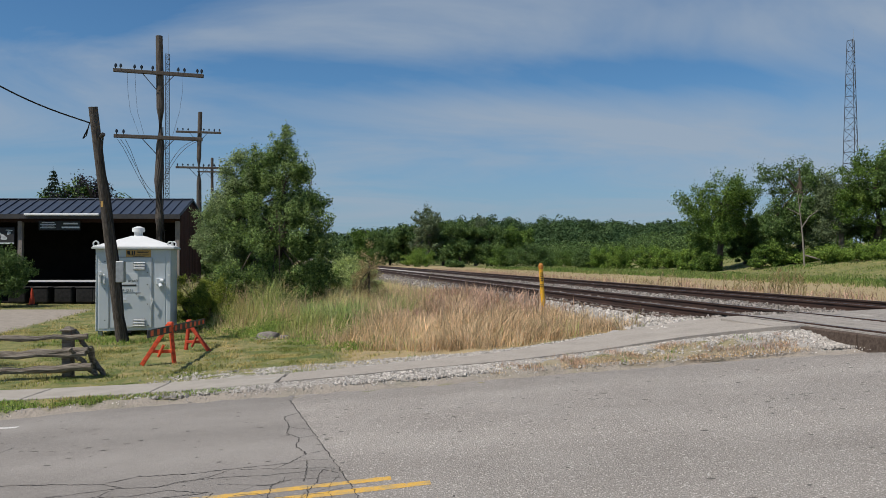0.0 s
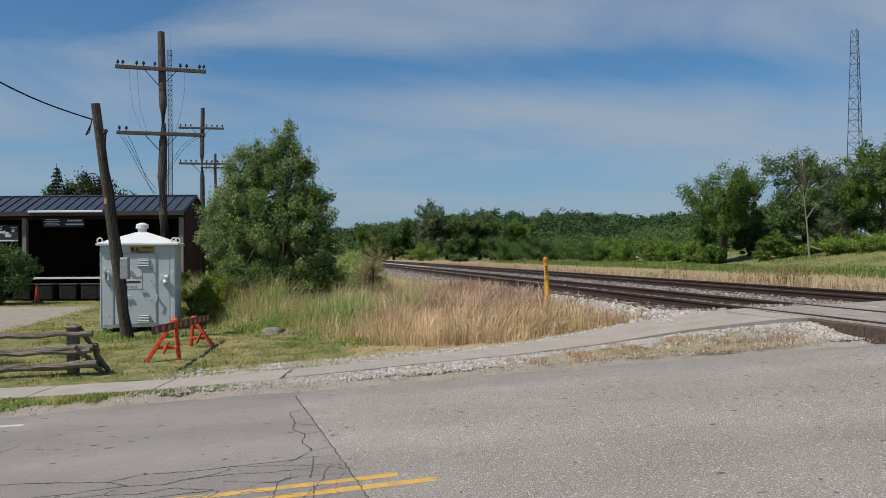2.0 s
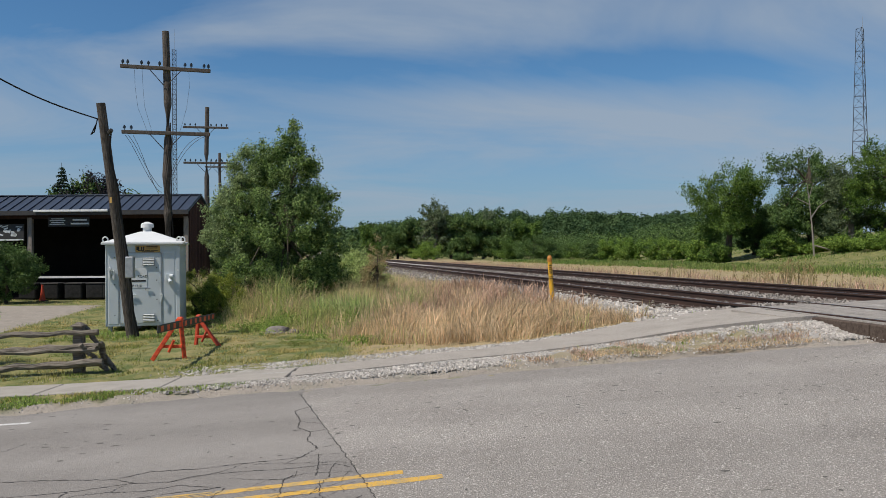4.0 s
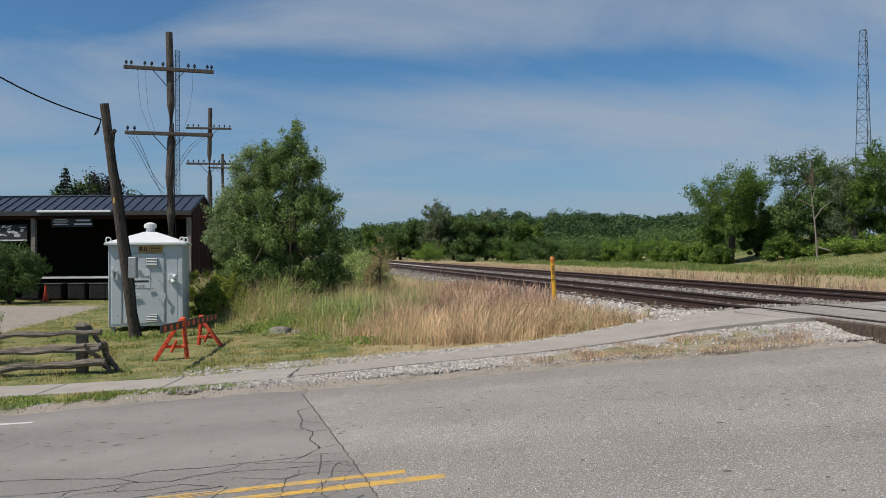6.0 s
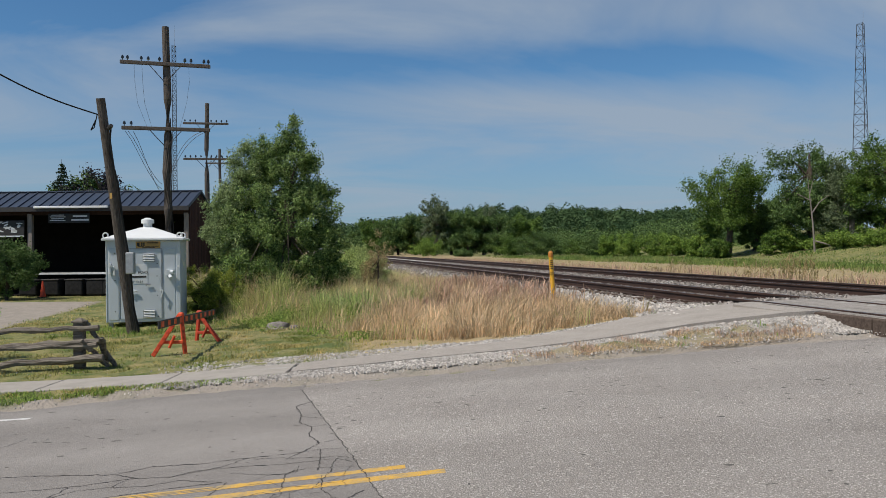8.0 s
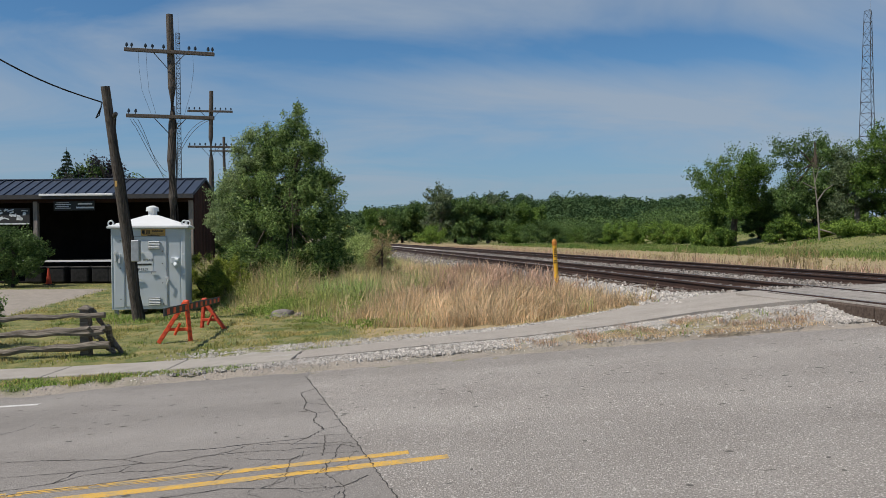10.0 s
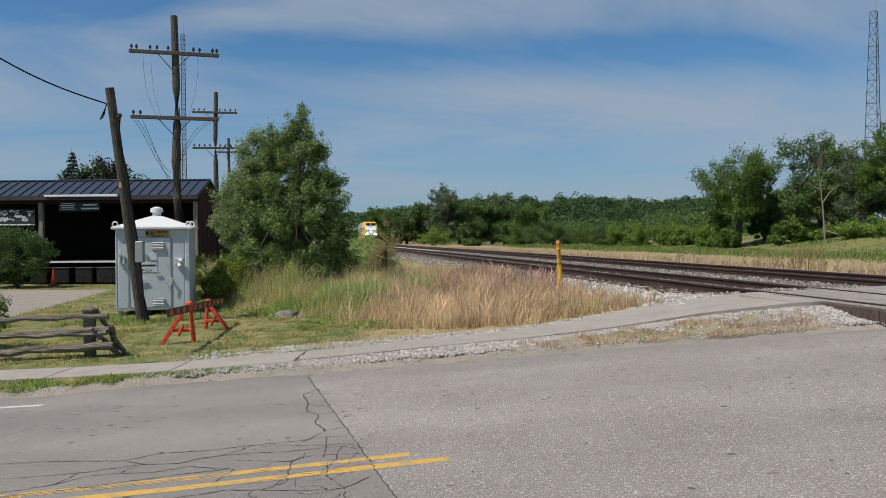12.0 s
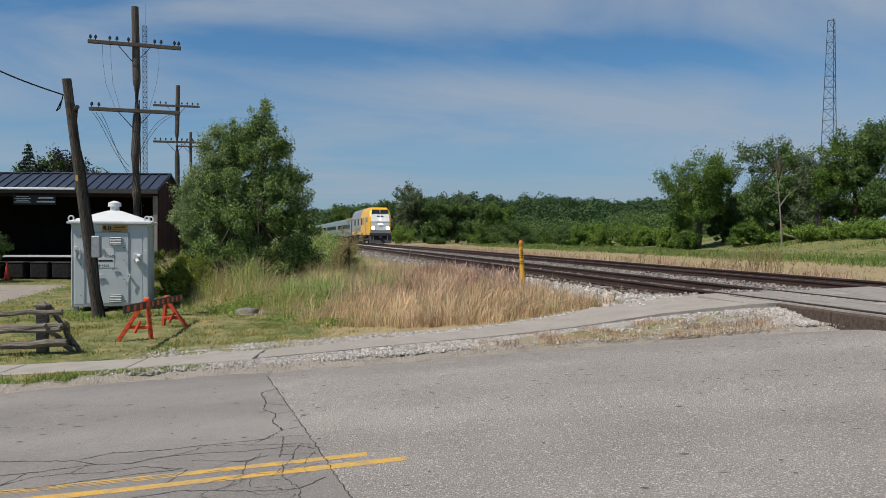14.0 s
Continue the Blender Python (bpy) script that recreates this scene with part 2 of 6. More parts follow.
M_LAMP = mat("headlight", (1.0, 0.88, 0.66), (1.0, 0.88, 0.66), 1, 0.3, glow=24)
M_ROCK = mat("field_stone", (0.24, 0.215, 0.19), (0.14, 0.125, 0.115), 5, 0.95, bump=0.6, bump_scale=12)
M_SIGN = mat("sign_white", (0.68, 0.70, 0.70), (0.64, 0.66, 0.66), 3, 0.6)
M_SIGN_O = mat("sign_orange", (0.55, 0.32, 0.08), (0.50, 0.30, 0.09), 4, 0.6)
M_INK = mat("ink_black", (0.02, 0.02, 0.02), (0.025, 0.025, 0.025), 3, 0.7)
M_LEAF = mat("leaf_bush", (0.098, 0.165, 0.037), (0.205, 0.295, 0.092), 1.5, 0.45, island=0.8, leaf=0.14)
M_LEAF2 = mat("leaf_grey_willow", (0.20, 0.28, 0.105), (0.29, 0.36, 0.17), 1.5, 0.5, island=0.65, leaf=0.24)
M_LEAF3 = mat("leaf_maple", (0.070, 0.135, 0.022), (0.125, 0.20, 0.036), 0.4, 0.5, island=0.65, leaf=0.12)
M_LEAF4 = mat("leaf_dark", (0.064, 0.122, 0.033), (0.118, 0.184, 0.052), 0.4, 0.5, island=0.65, leaf=0.12)
M_LEAF5 = mat("leaf_bright", (0.13, 0.225, 0.034), (0.19, 0.28, 0.052), 0.4, 0.55, island=0.55, leaf=0.18)
M_LEAFGREY = mat("leaf_silver", (0.105, 0.145, 0.068), (0.15, 0.19, 0.10), 0.4, 0.55, island=0.5, leaf=0.14)
M_NEEDLE = mat("spruce_needles", (0.035, 0.062, 0.036), (0.05, 0.078, 0.046), 1, 0.6, island=0.35, leaf=0.1)
M_PURPLE = mat("dark_purple_leaves", (0.035, 0.030, 0.040), (0.055, 0.05, 0.055), 1, 0.65, island=0.35, leaf=0.15)
M_BROWNLEAF = mat("half_brown_leaves", (0.40, 0.28, 0.16), (0.32, 0.30, 0.13), 6, 0.55, island=0.45, leaf=0.3)
M_FARLEAF = mat("far_woods_leaves", (0.043, 0.082, 0.036), (0.082, 0.128, 0.052), 0.06, 0.9, island=0.22, leaf=0.1)
M_STRAW = mat("straw_grass", (0.76, 0.59, 0.36), (0.46, 0.34, 0.205), 0.9, 0.6, island=0.55, leaf=0.36)
M_TALLG = mat("tall_green_grass", (0.37, 0.44, 0.14), (0.62, 0.54, 0.26), 0.8, 0.6, island=0.5, leaf=0.42, lo=0.4, hi=0.6)
M_LAWN = mat("short_lawn_blades", (0.155, 0.23, 0.043), (0.50, 0.405, 0.155), 0.75, 0.6, island=0.65, leaf=0.28, lo=0.38, hi=0.6)
M_FIELD = mat("field_growth", (0.125, 0.215, 0.045), (0.28, 0.30, 0.10), 0.10, 0.55, island=0.45, leaf=0.35, lo=0.42, hi=0.62)
M_RUSSET = mat("russet_grass", (0.58, 0.41, 0.29), (0.40, 0.27, 0.19), 0.9, 0.6, island=0.5, leaf=0.35)
M_STUBBLE = mat("mown_stubble", (0.50, 0.39, 0.19), (0.34, 0.32, 0.12), 0.3, 0.6, island=0.5, leaf=0.3)
M_YEW = mat("yew_leaves", (0.12, 0.18, 0.03), (0.32, 0.36, 0.06), 4, 0.55, island=0.65, leaf=0.28)
M_PALE = mat("pale_bush_leaves", (0.32, 0.42, 0.13), (0.42, 0.48, 0.20), 1.5, 0.55, island=0.5, leaf=0.4)
M_WEED = mat("green_weeds", (0.19, 0.30, 0.055), (0.29, 0.38, 0.095), 1.5, 0.55, island=0.55, leaf=0.38)


def ground_material():
    """Soil and turf: the share of straw, gravel and bare dirt is stored on the sheet as a colour layer."""
    m = bpy.data.materials.new("ground_turf")
    m.use_nodes = True
    N, K = m.node_tree.nodes, m.node_tree.links
    bs = N["Principled BSDF"]
    tc = N.new("ShaderNodeTexCoord")
    at = N.new("ShaderNodeAttribute"); at.attribute_name = "cover"
    sp = N.new("ShaderNodeSeparateColor")
    K.new(at.outputs["Color"], sp.inputs[0])

    def noise_ramp(scale, a, b, lo=0.35, hi=0.65):
        n = N.new("ShaderNodeTexNoise")
        n.inputs["Scale"].default_value, n.inputs["Detail"].default_value = scale, 8
        n.inputs["Roughness"].default_value = 0.7
        K.new(tc.outputs["Object"], n.inputs["Vector"])
        r = N.new("ShaderNodeValToRGB")
        r.color_ramp.elements[0].position, r.color_ramp.elements[1].position = lo, hi
        r.color_ramp.elements[0].color, r.color_ramp.elements[1].color = (*a, 1), (*b, 1)
        K.new(n.outputs["Fac"], r.inputs[0])
        return r.outputs[0], n.outputs["Fac"]

    turf, f1 = noise_ramp(1.6, (0.085, 0.115, 0.026), (0.26, 0.222, 0.085), 0.4, 0.62)
    straw, _ = noise_ramp(2.2, (0.38, 0.29, 0.155), (0.25, 0.20, 0.10))
    grav, _ = noise_ramp(28, (0.27, 0.25, 0.225), (0.42, 0.395, 0.355))
    dirt, _ = noise_ramp(3.0, (0.32, 0.28, 0.232), (0.25, 0.218, 0.182))
    col = turf
    for channel, c in (("Red", straw), ("Green", grav), ("Blue", dirt)):
        ad = N.new("ShaderNodeMath"); ad.operation = "MULTIPLY_ADD"
        ad.inputs[1].default_value, ad.inputs[2].default_value = 0.5, -0.25
        K.new(f1, ad.inputs[0])
        su = N.new("ShaderNodeMath"); su.operation = "ADD"
        K.new(sp.outputs[channel], su.inputs[0]); K.new(ad.outputs[0], su.inputs[1])
        mr = N.new("ShaderNodeMapRange")
        mr.inputs["From Min"].default_value, mr.inputs["From Max"].default_value = 0.3, 0.6
        K.new(su.outputs[0], mr.inputs["Value"])
        mx = N.new("ShaderNodeMix"); mx.data_type = "RGBA"
        K.new(mr.outputs[0], mx.inputs["Factor"]); K.new(col, mx.inputs["A"]); K.new(c, mx.inputs["B"])
        col = mx.outputs["Result"]
    K.new(col, bs.inputs["Base Color"])
    bs.inputs["Roughness"].default_value = 0.95
    n3 = N.new("ShaderNodeTexNoise")
    n3.inputs["Scale"].default_value, n3.inputs["Detail"].default_value = 25, 6
    K.new(tc.outputs["Object"], n3.inputs["Vector"])
    bp = N.new("ShaderNodeBump")
    bp.inputs["Strength"].default_value, bp.inputs["Distance"].default_value = 0.7, 0.05
    K.new(n3.outputs["Fac"], bp.inputs["Height"]); K.new(bp.outputs[0], bs.inputs["Normal"])
    return m


# ---- mesh helpers ----
def thing(name, m, label, category, group="", kind=""):
    ob = new(name)
    ob.empty_display_size = 0.2
    ob.matrix_basis = m
    return tagged(ob, label, category, group, kind)


def part(name, bm, material, parent=None, label=""):
    me = bpy.data.meshes.new(name)
    if isinstance(bm, bmesh.types.BMesh):
        bm.to_mesh(me)
        bm.free()
    else:
        me.from_pydata(bm[0], [], bm[1])
    me.materials.append(material)
    ob = new(name, me)
    ob.parent = parent
    if label:
        tagged(ob, label)
    return ob


def place(ob, m):
    ob.matrix_basis = m
    return ob


def box(bm, size, at=(0, 0, 0), turn=None, bevel=0.0):
    r = bmesh.ops.create_cube(bm, size=1, matrix=Matrix.Translation(at) @ (turn or Matrix()) @ Matrix.Diagonal((*size, 1)))
    if bevel:
        edges = list({e for v in r["verts"] for e in v.link_edges})
        bmesh.ops.bevel(bm, geom=edges, offset=bevel, segments=2, affect="EDGES", profile=0.5)
    return bm


def rod(bm, p, q, r0, r1=None, seg=10):
    p, q = Vector(p), Vector(q)
    d = q - p
    m = Matrix.Translation((p + q) / 2) @ d.to_track_quat("Z", "Y").to_matrix().to_4x4()
    bmesh.ops.create_cone(bm, cap_ends=True, segments=seg, radius1=r0, radius2=r0 if r1 is None else r1, depth=d.length, matrix=m)
    return bm


def pipe(bm, points, r, seg=6):
    return sweep(bm, points, r, seg)


def sweep(bm, points, radii, seg=10):
    """One skin drawn along a line of points."""
    points = [Vector(p) for p in points]
    rings = []
    for i, p in enumerate(points):
        d = (points[min(i + 1, len(points) - 1)] - points[max(i - 1, 0)]).normalized()
        q = d.to_track_quat("Z", "Y")
        r = radii[i] if isinstance(radii, (list, tuple)) else radii
        rings.append([bm.verts.new(p + q @ Vector((math.cos(k / seg * math.tau) * r, math.sin(k / seg * math.tau) * r, 0))) for k in range(seg)])
    for a, b in zip(rings, rings[1:]):
        for k in range(seg):
            bm.faces.new((a[k], a[(k + 1) % seg], b[(k + 1) % seg], b[k]))
    bm.faces.new(rings[0][::-1])
    bm.faces.new(rings[-1])
    return bm


def B():
    return bmesh.new()


def smooth(a, b, x):
    t = np.clip((x - a) / (b - a), 0, 1)
    return t * t * (3 - 2 * t)


# ---- plan: the lie of the land ----
TRACK = np.array((6.207, 15.2))          # a point on the near track's centre line
TDIR = np.array((-0.1939, 0.9810))       # the way the line runs
TNOR = np.array((0.9810, 0.1939))
FAR_TRACK = 4.41                         # spacing of the two tracks
RAIL_TOP = 0.945
GRADE = 0.10      # degrees by which the line falls away
ROAD_SLOPE = 0.076


def side_of_track(x, y):
    return (x - TRACK[0]) * TNOR[0] + (y - TRACK[1]) * TNOR[1]


def on_track(s, v):
    """Plan point s metres to the side of the near centre line, v metres along."""
    return TRACK + TNOR * s + TDIR * v


def road_height(x):
    return np.interp(x, [-60, -14, -8, -5.6, -3.8, -2, 0, 2.4, 4, 6, 7.5, 9, 60], [-0.15, -0.09, -0.04, 0, 0.08, 0.19, 0.33, 0.5, 0.6, 0.74, 0.84, 0.88, 0.9])


def ground_height(x, y):
    x, y = np.asarray(x, float), np.asarray(y, float)
    a = road_height(x)
    s = side_of_track(x, y)
    b = np.interp(s, [-60, -13, -7, -4.2, -2.7, -1.75, 0, 2.2, 4.5, 6.3, 8.0, 12, 30, 60], [0.0, 0, 0.1, 0.25, 0.46, 0.68, 0.745, 0.765, 0.745, 0.71, 0.45, 0.4, 0.4, 0.4])
    b = b - 0.00175 * np.clip(y - 15, 0, 600)
    b = b + 1.9 * smooth(33, 48, x) * smooth(30, 80, y) * smooth(260, 160, y)
    b = b + 13.5 * smooth(240, 430, y) * (0.86 + 0.10 * np.sin(x * 0.02 + 1) + 0.07 * np.sin(x * 0.071 + y * 0.03)) * smooth(-90, 20, x)
    a = a + np.interp(x, [1, 2.4, 4, 5.3, 6.5, 9], [0, 0.03, 0.11, 0.15, 0.13, 0]) * smooth(11.2, 12.2, y)
    w = smooth(13.9, 17.0, y - 0.08 * x)
    return a * (1 - w) + b * w


def road_edge(x):
    return np.interp(x, [-40, -7, -5.64, -4.45, -3, 5.2, 6.2, 8, 40], [7.0, 9.5, 9.9, 10.42, 10.6, 11.06, 10.75, 10.85, 13.2])


def path_line(x):
    return np.interp(x, [-30, -5.5, -3.76, -2.95, -2.1, -1.3, -0.45, 0.33, 1.48, 2.9, 3.75, 4.5, 5.5], [8.0, 11.4, 11.5, 11.58, 11.83, 11.95, 12.18, 12.27, 12.6, 13.1, 13.34, 13.38, 13.25])


def path_half(x):
    return np.interp(x, [-3, -1, 0.33, 1.48, 2.9, 4.5, 5.5], [0.42, 0.43, 0.46, 0.62, 0.90, 1.05, 1.06])


def drive_share(x, y):
    return smooth(-11.4, -12.2, x + 0.2 * (y - 20.6)) * smooth(31.0, 30.0, y) * smooth(18.5, 20, y)


def build_ground():
    gx = np.concatenate([[-3500, -2000, -1000, -500, -250, -150, -100], np.arange(-70, -16, 3), np.arange(-16, 16, 0.22), np.arange(16, 70, 3), [80, 100, 130, 170, 220, 280, 360, 450, 600, 900, 1600, 3500]])
    gy = np.concatenate([[-3500, -1500, -600, -200, -80, -40, -20, -10], np.arange(-5, 30, 0.22), np.arange(30, 70, 1.0), np.arange(70, 200, 6), np.arange(200, 700, 25), [800, 1000, 1500, 2500, 4500]])
    X, Y = np.meshgrid(gx, gy)
    Z = ground_height(X, Y)
    near = (np.abs(X) < 16) & (Y > 10) & (Y < 30)
    Z = Z + near * 0.018 * np.random.default_rng(3).standard_normal(Z.shape)
    under = (Y < road_edge(X) + 0.15) & (Y > 0.5)
    Z = np.where(under, Z - 0.07, Z)
    ny, nx = X.shape
    verts = np.stack([X, Y, Z], -1).reshape(-1, 3).tolist()
    i = np.arange((ny - 1) * (nx - 1))
    r, c = i // (nx - 1), i % (nx - 1)
    k = r * nx + c
    faces = np.stack([k, k + 1, k + nx + 1, k + nx], 1).tolist()
    ob = part("ground", (verts, faces), ground_material())
    for p in ob.data.polygons:
        p.use_smooth = True
    s = side_of_track(X, Y)
    off = np.abs(Y - path_line(X))
    gravel = smooth(-2.6, -1.9, s) * smooth(8.2, 6.8, s)
    gravel = np.maximum(gravel, smooth(0.5, 0.25, off - path_half(X)) * smooth(-5.0, -2.2, X))
    strip = (Y > road_edge(X) - 0.5) & (Y < path_line(X))
    bare = smooth(0.7, 1.6, X) * smooth(5.5, 4.9, X) * smooth(0.2, 0.5, path_line(X) - path_half(X) - Y)
    gravel = np.maximum(gravel, strip * smooth(-5.0, -2.6, X) * 0.62 * smooth(-0.1, 0.2, Y - road_edge(X)) * (1 - 0.75 * bare))
    straw = smooth(-2.6, -0.9, X + 0.22 * (Y - 14)) * smooth(0.25, 0.6, Y - path_line(X) - path_half(X)) * (s < -2)
    straw = np.maximum(straw, smooth(6.5, 7.5, s) * smooth(28, 24, s + 1.5 * np.sin(Y * 0.21)))
    straw = np.maximum(straw, strip * bare * 0.5)
    straw = np.maximum(straw, 0.35 * smooth(4.5, 0, np.abs(X + 4.3)) * (Y > 13) * (Y < 19))
    dirt = np.maximum(drive_share(X, Y), 0.6 * smooth(0.5, 0.2, np.abs(Y - road_edge(X))))
    dirt = np.maximum(dirt, 0.42 * strip * bare)
    straw = np.maximum(straw, 0.12 * smooth(26, 30, s) * smooth(60, 70, Y) * smooth(26, 36, X))
    col = np.stack([straw, gravel, dirt, np.ones_like(dirt)], -1).reshape(-1)
    at = ob.data.color_attributes.new("cover", "FLOAT_COLOR", "POINT")
    at.data.foreach_set("color", col.astype(np.float32))
    tagged(ob, "level ground of dry grass, dirt and gravel", "ground", kind="structure")


def ribbon(name, xs, near_y, far_y, lift, material, label, category, thick=0.3):
    """A paved strip that follows the ground, with thickness."""
    n = 7
    verts, faces = [], []
    for x in xs:
        for j in range(n):
            y = near_y(x) + (far_y(x) - near_y(x)) * j / (n - 1)
            verts.append((x, y, float(ground_height(x, y)) * 1.0 + lift(x)))
    m = len(xs)
    for i in range(m - 1):
        for j in range(n - 1):
            k = i * n + j
            faces.append((k, k + n, k + n + 1, k + 1))
    base = len(verts)
    for i in range(m):
        for j in (0, n - 1):
            x, y, z = verts[i * n + j]
            verts.append((x, y, z - thick))
    for i in range(m - 1):
        a = i * n
        faces.append((a, base + 2 * i, base + 2 * i + 2, a + n))
        a = i * n + n - 1
        faces.append((a, a + n, base + 2 * i + 3, base + 2 * i + 1))
    ob = part(name, (verts, faces), material)
    return tagged(ob, label, category, kind="structure")


def seam_x(y):
    """Where the old surface meets the newer one of the crossing."""
    return -0.72 - 0.30 * (y - 5.9)


def road_z(x, y):
    crown = 0.05 * (1 - ((y - 5.9 - ROAD_SLOPE * x) / 4.4) ** 2)
    return float(road_height(x)) + max(crown, -0.05)


def build_road():
    ys = [0.9, 1.6, 2.6, 3.6, 4.2, 4.6, 5.0, 5.4, 5.8, 6.2, 6.6, 7.0, 7.4, 7.8, 8.2, 8.7, 9.2, 9.8, 10.3]
    rng = random.Random(5)
    for name, lo, hi, material, label in (("road_old", -70, None, M_ASPHALT_OLD, "worn smooth grey asphalt road, cracked near the joint"),
                                          ("road_crossing", None, 40, M_ASPHALT, "coarse light-grey asphalt road at the railway crossing")):
        verts, faces = [], []
        us = np.concatenate([np.linspace(0, 10, 51), [11, 12.5, 15, 20, 28, 38]])
        for u in us:
            for y0 in ys:
                xs_ = seam_x(y0)
                x = xs_ - u * (1.7 if u > 12 else 1) if lo is not None else xs_ + u
                jig = rng.uniform(-0.09, 0.09) if y0 == 10.3 else 0
                y = float(road_edge(x)) + jig if y0 == 10.3 else min(y0 + ROAD_SLOPE * x, float(road_edge(x)) - 0.3)
                z = road_z(x, y)
                if y0 == 10.3 or y0 == 0.9:
                    z -= 0.06
                verts.append((x, y, z))
        n = len(ys)
        for i in range(len(us) - 1):
            for j in range(n - 1):
                k = i * n + j
                f = (k, k + 1, k + n + 1, k + n)
                faces.append(f if lo is not None else f[::-1])
        ob = part(name, (verts, faces), material)
        tagged(ob, label, "road", kind="structure")


build_ground()
build_road()

path = ribbon("path", np.linspace(-2.4, 5.48, 34), lambda x: float(path_line(x) - path_half(x)), lambda x: float(path_line(x) + path_half(x)), lambda x: float(np.interp(x, [1, 2.4, 4, 5.3], [0.03, 0.035, 0.06, 0.085])), M_PATH, "narrow grey asphalt footpath with crumbling edges beside the road", "path")


def build_sidewalk():
    """Concrete slabs of the pavement, each with its own joint."""
    ob = thing("pavement", pose(0, 0, 0), "pale concrete pavement slabs between lawn and verge", "pavement", kind="structure")
    x = -2.45
    while x > -16:
        x1 = x - 1.72
        bm = B()
        cs = []
        for a, o in ((x1, -0.45), (x, -0.45), (x, 0.45), (x1, 0.45)):
            y = float(path_line(a)) + o
            cs.append((a, y, float(ground_height(a, y)) + 0.03))
        lo = [bm.verts.new((c[0], c[1], c[2] - 0.12)) for c in cs]
        hi = [bm.verts.new(c) for c in cs]
        bm.faces.new(hi)
        for i in range(4):
            bm.faces.new((lo[i], lo[(i + 1) % 4], hi[(i + 1) % 4], hi[i]))
        bmesh.ops.bevel(bm, geom=[e for e in bm.edges if all(v in hi for v in e.verts)], offset=0.012, segments=1, affect="EDGES")
        part("slab", bm, M_CONCRETE, ob)
        x = x1 - 0.018


build_sidewalk()


def strip_on_road(name, pts, width, material, label, category, lift=0.0015):
    """A painted line or open crack that follows the road's surface."""
    verts, faces = [], []
    for i, (x, y) in enumerate(pts):
        x0, y0 = pts[max(i - 1, 0)]
        x1, y1 = pts[min(i + 1, len(pts) - 1)]
        d = math.hypot(x1 - x0, y1 - y0) or 1
        nx, ny = -(y1 - y0) / d, (x1 - x0) / d
        w = width(i) if callable(width) else width
        for s in (-0.5, 0.5):
            px_, py_ = x + nx * w * s, y + ny * w * s
            verts.append((px_, py_, road_z(px_, py_) + lift))
    for i in range(len(pts) - 1):
        faces.append((2 * i, 2 * i + 2, 2 * i + 3, 2 * i + 1))
    ob = part(name, (verts, faces), material)
    return tagged(ob, label, category, kind="structure")


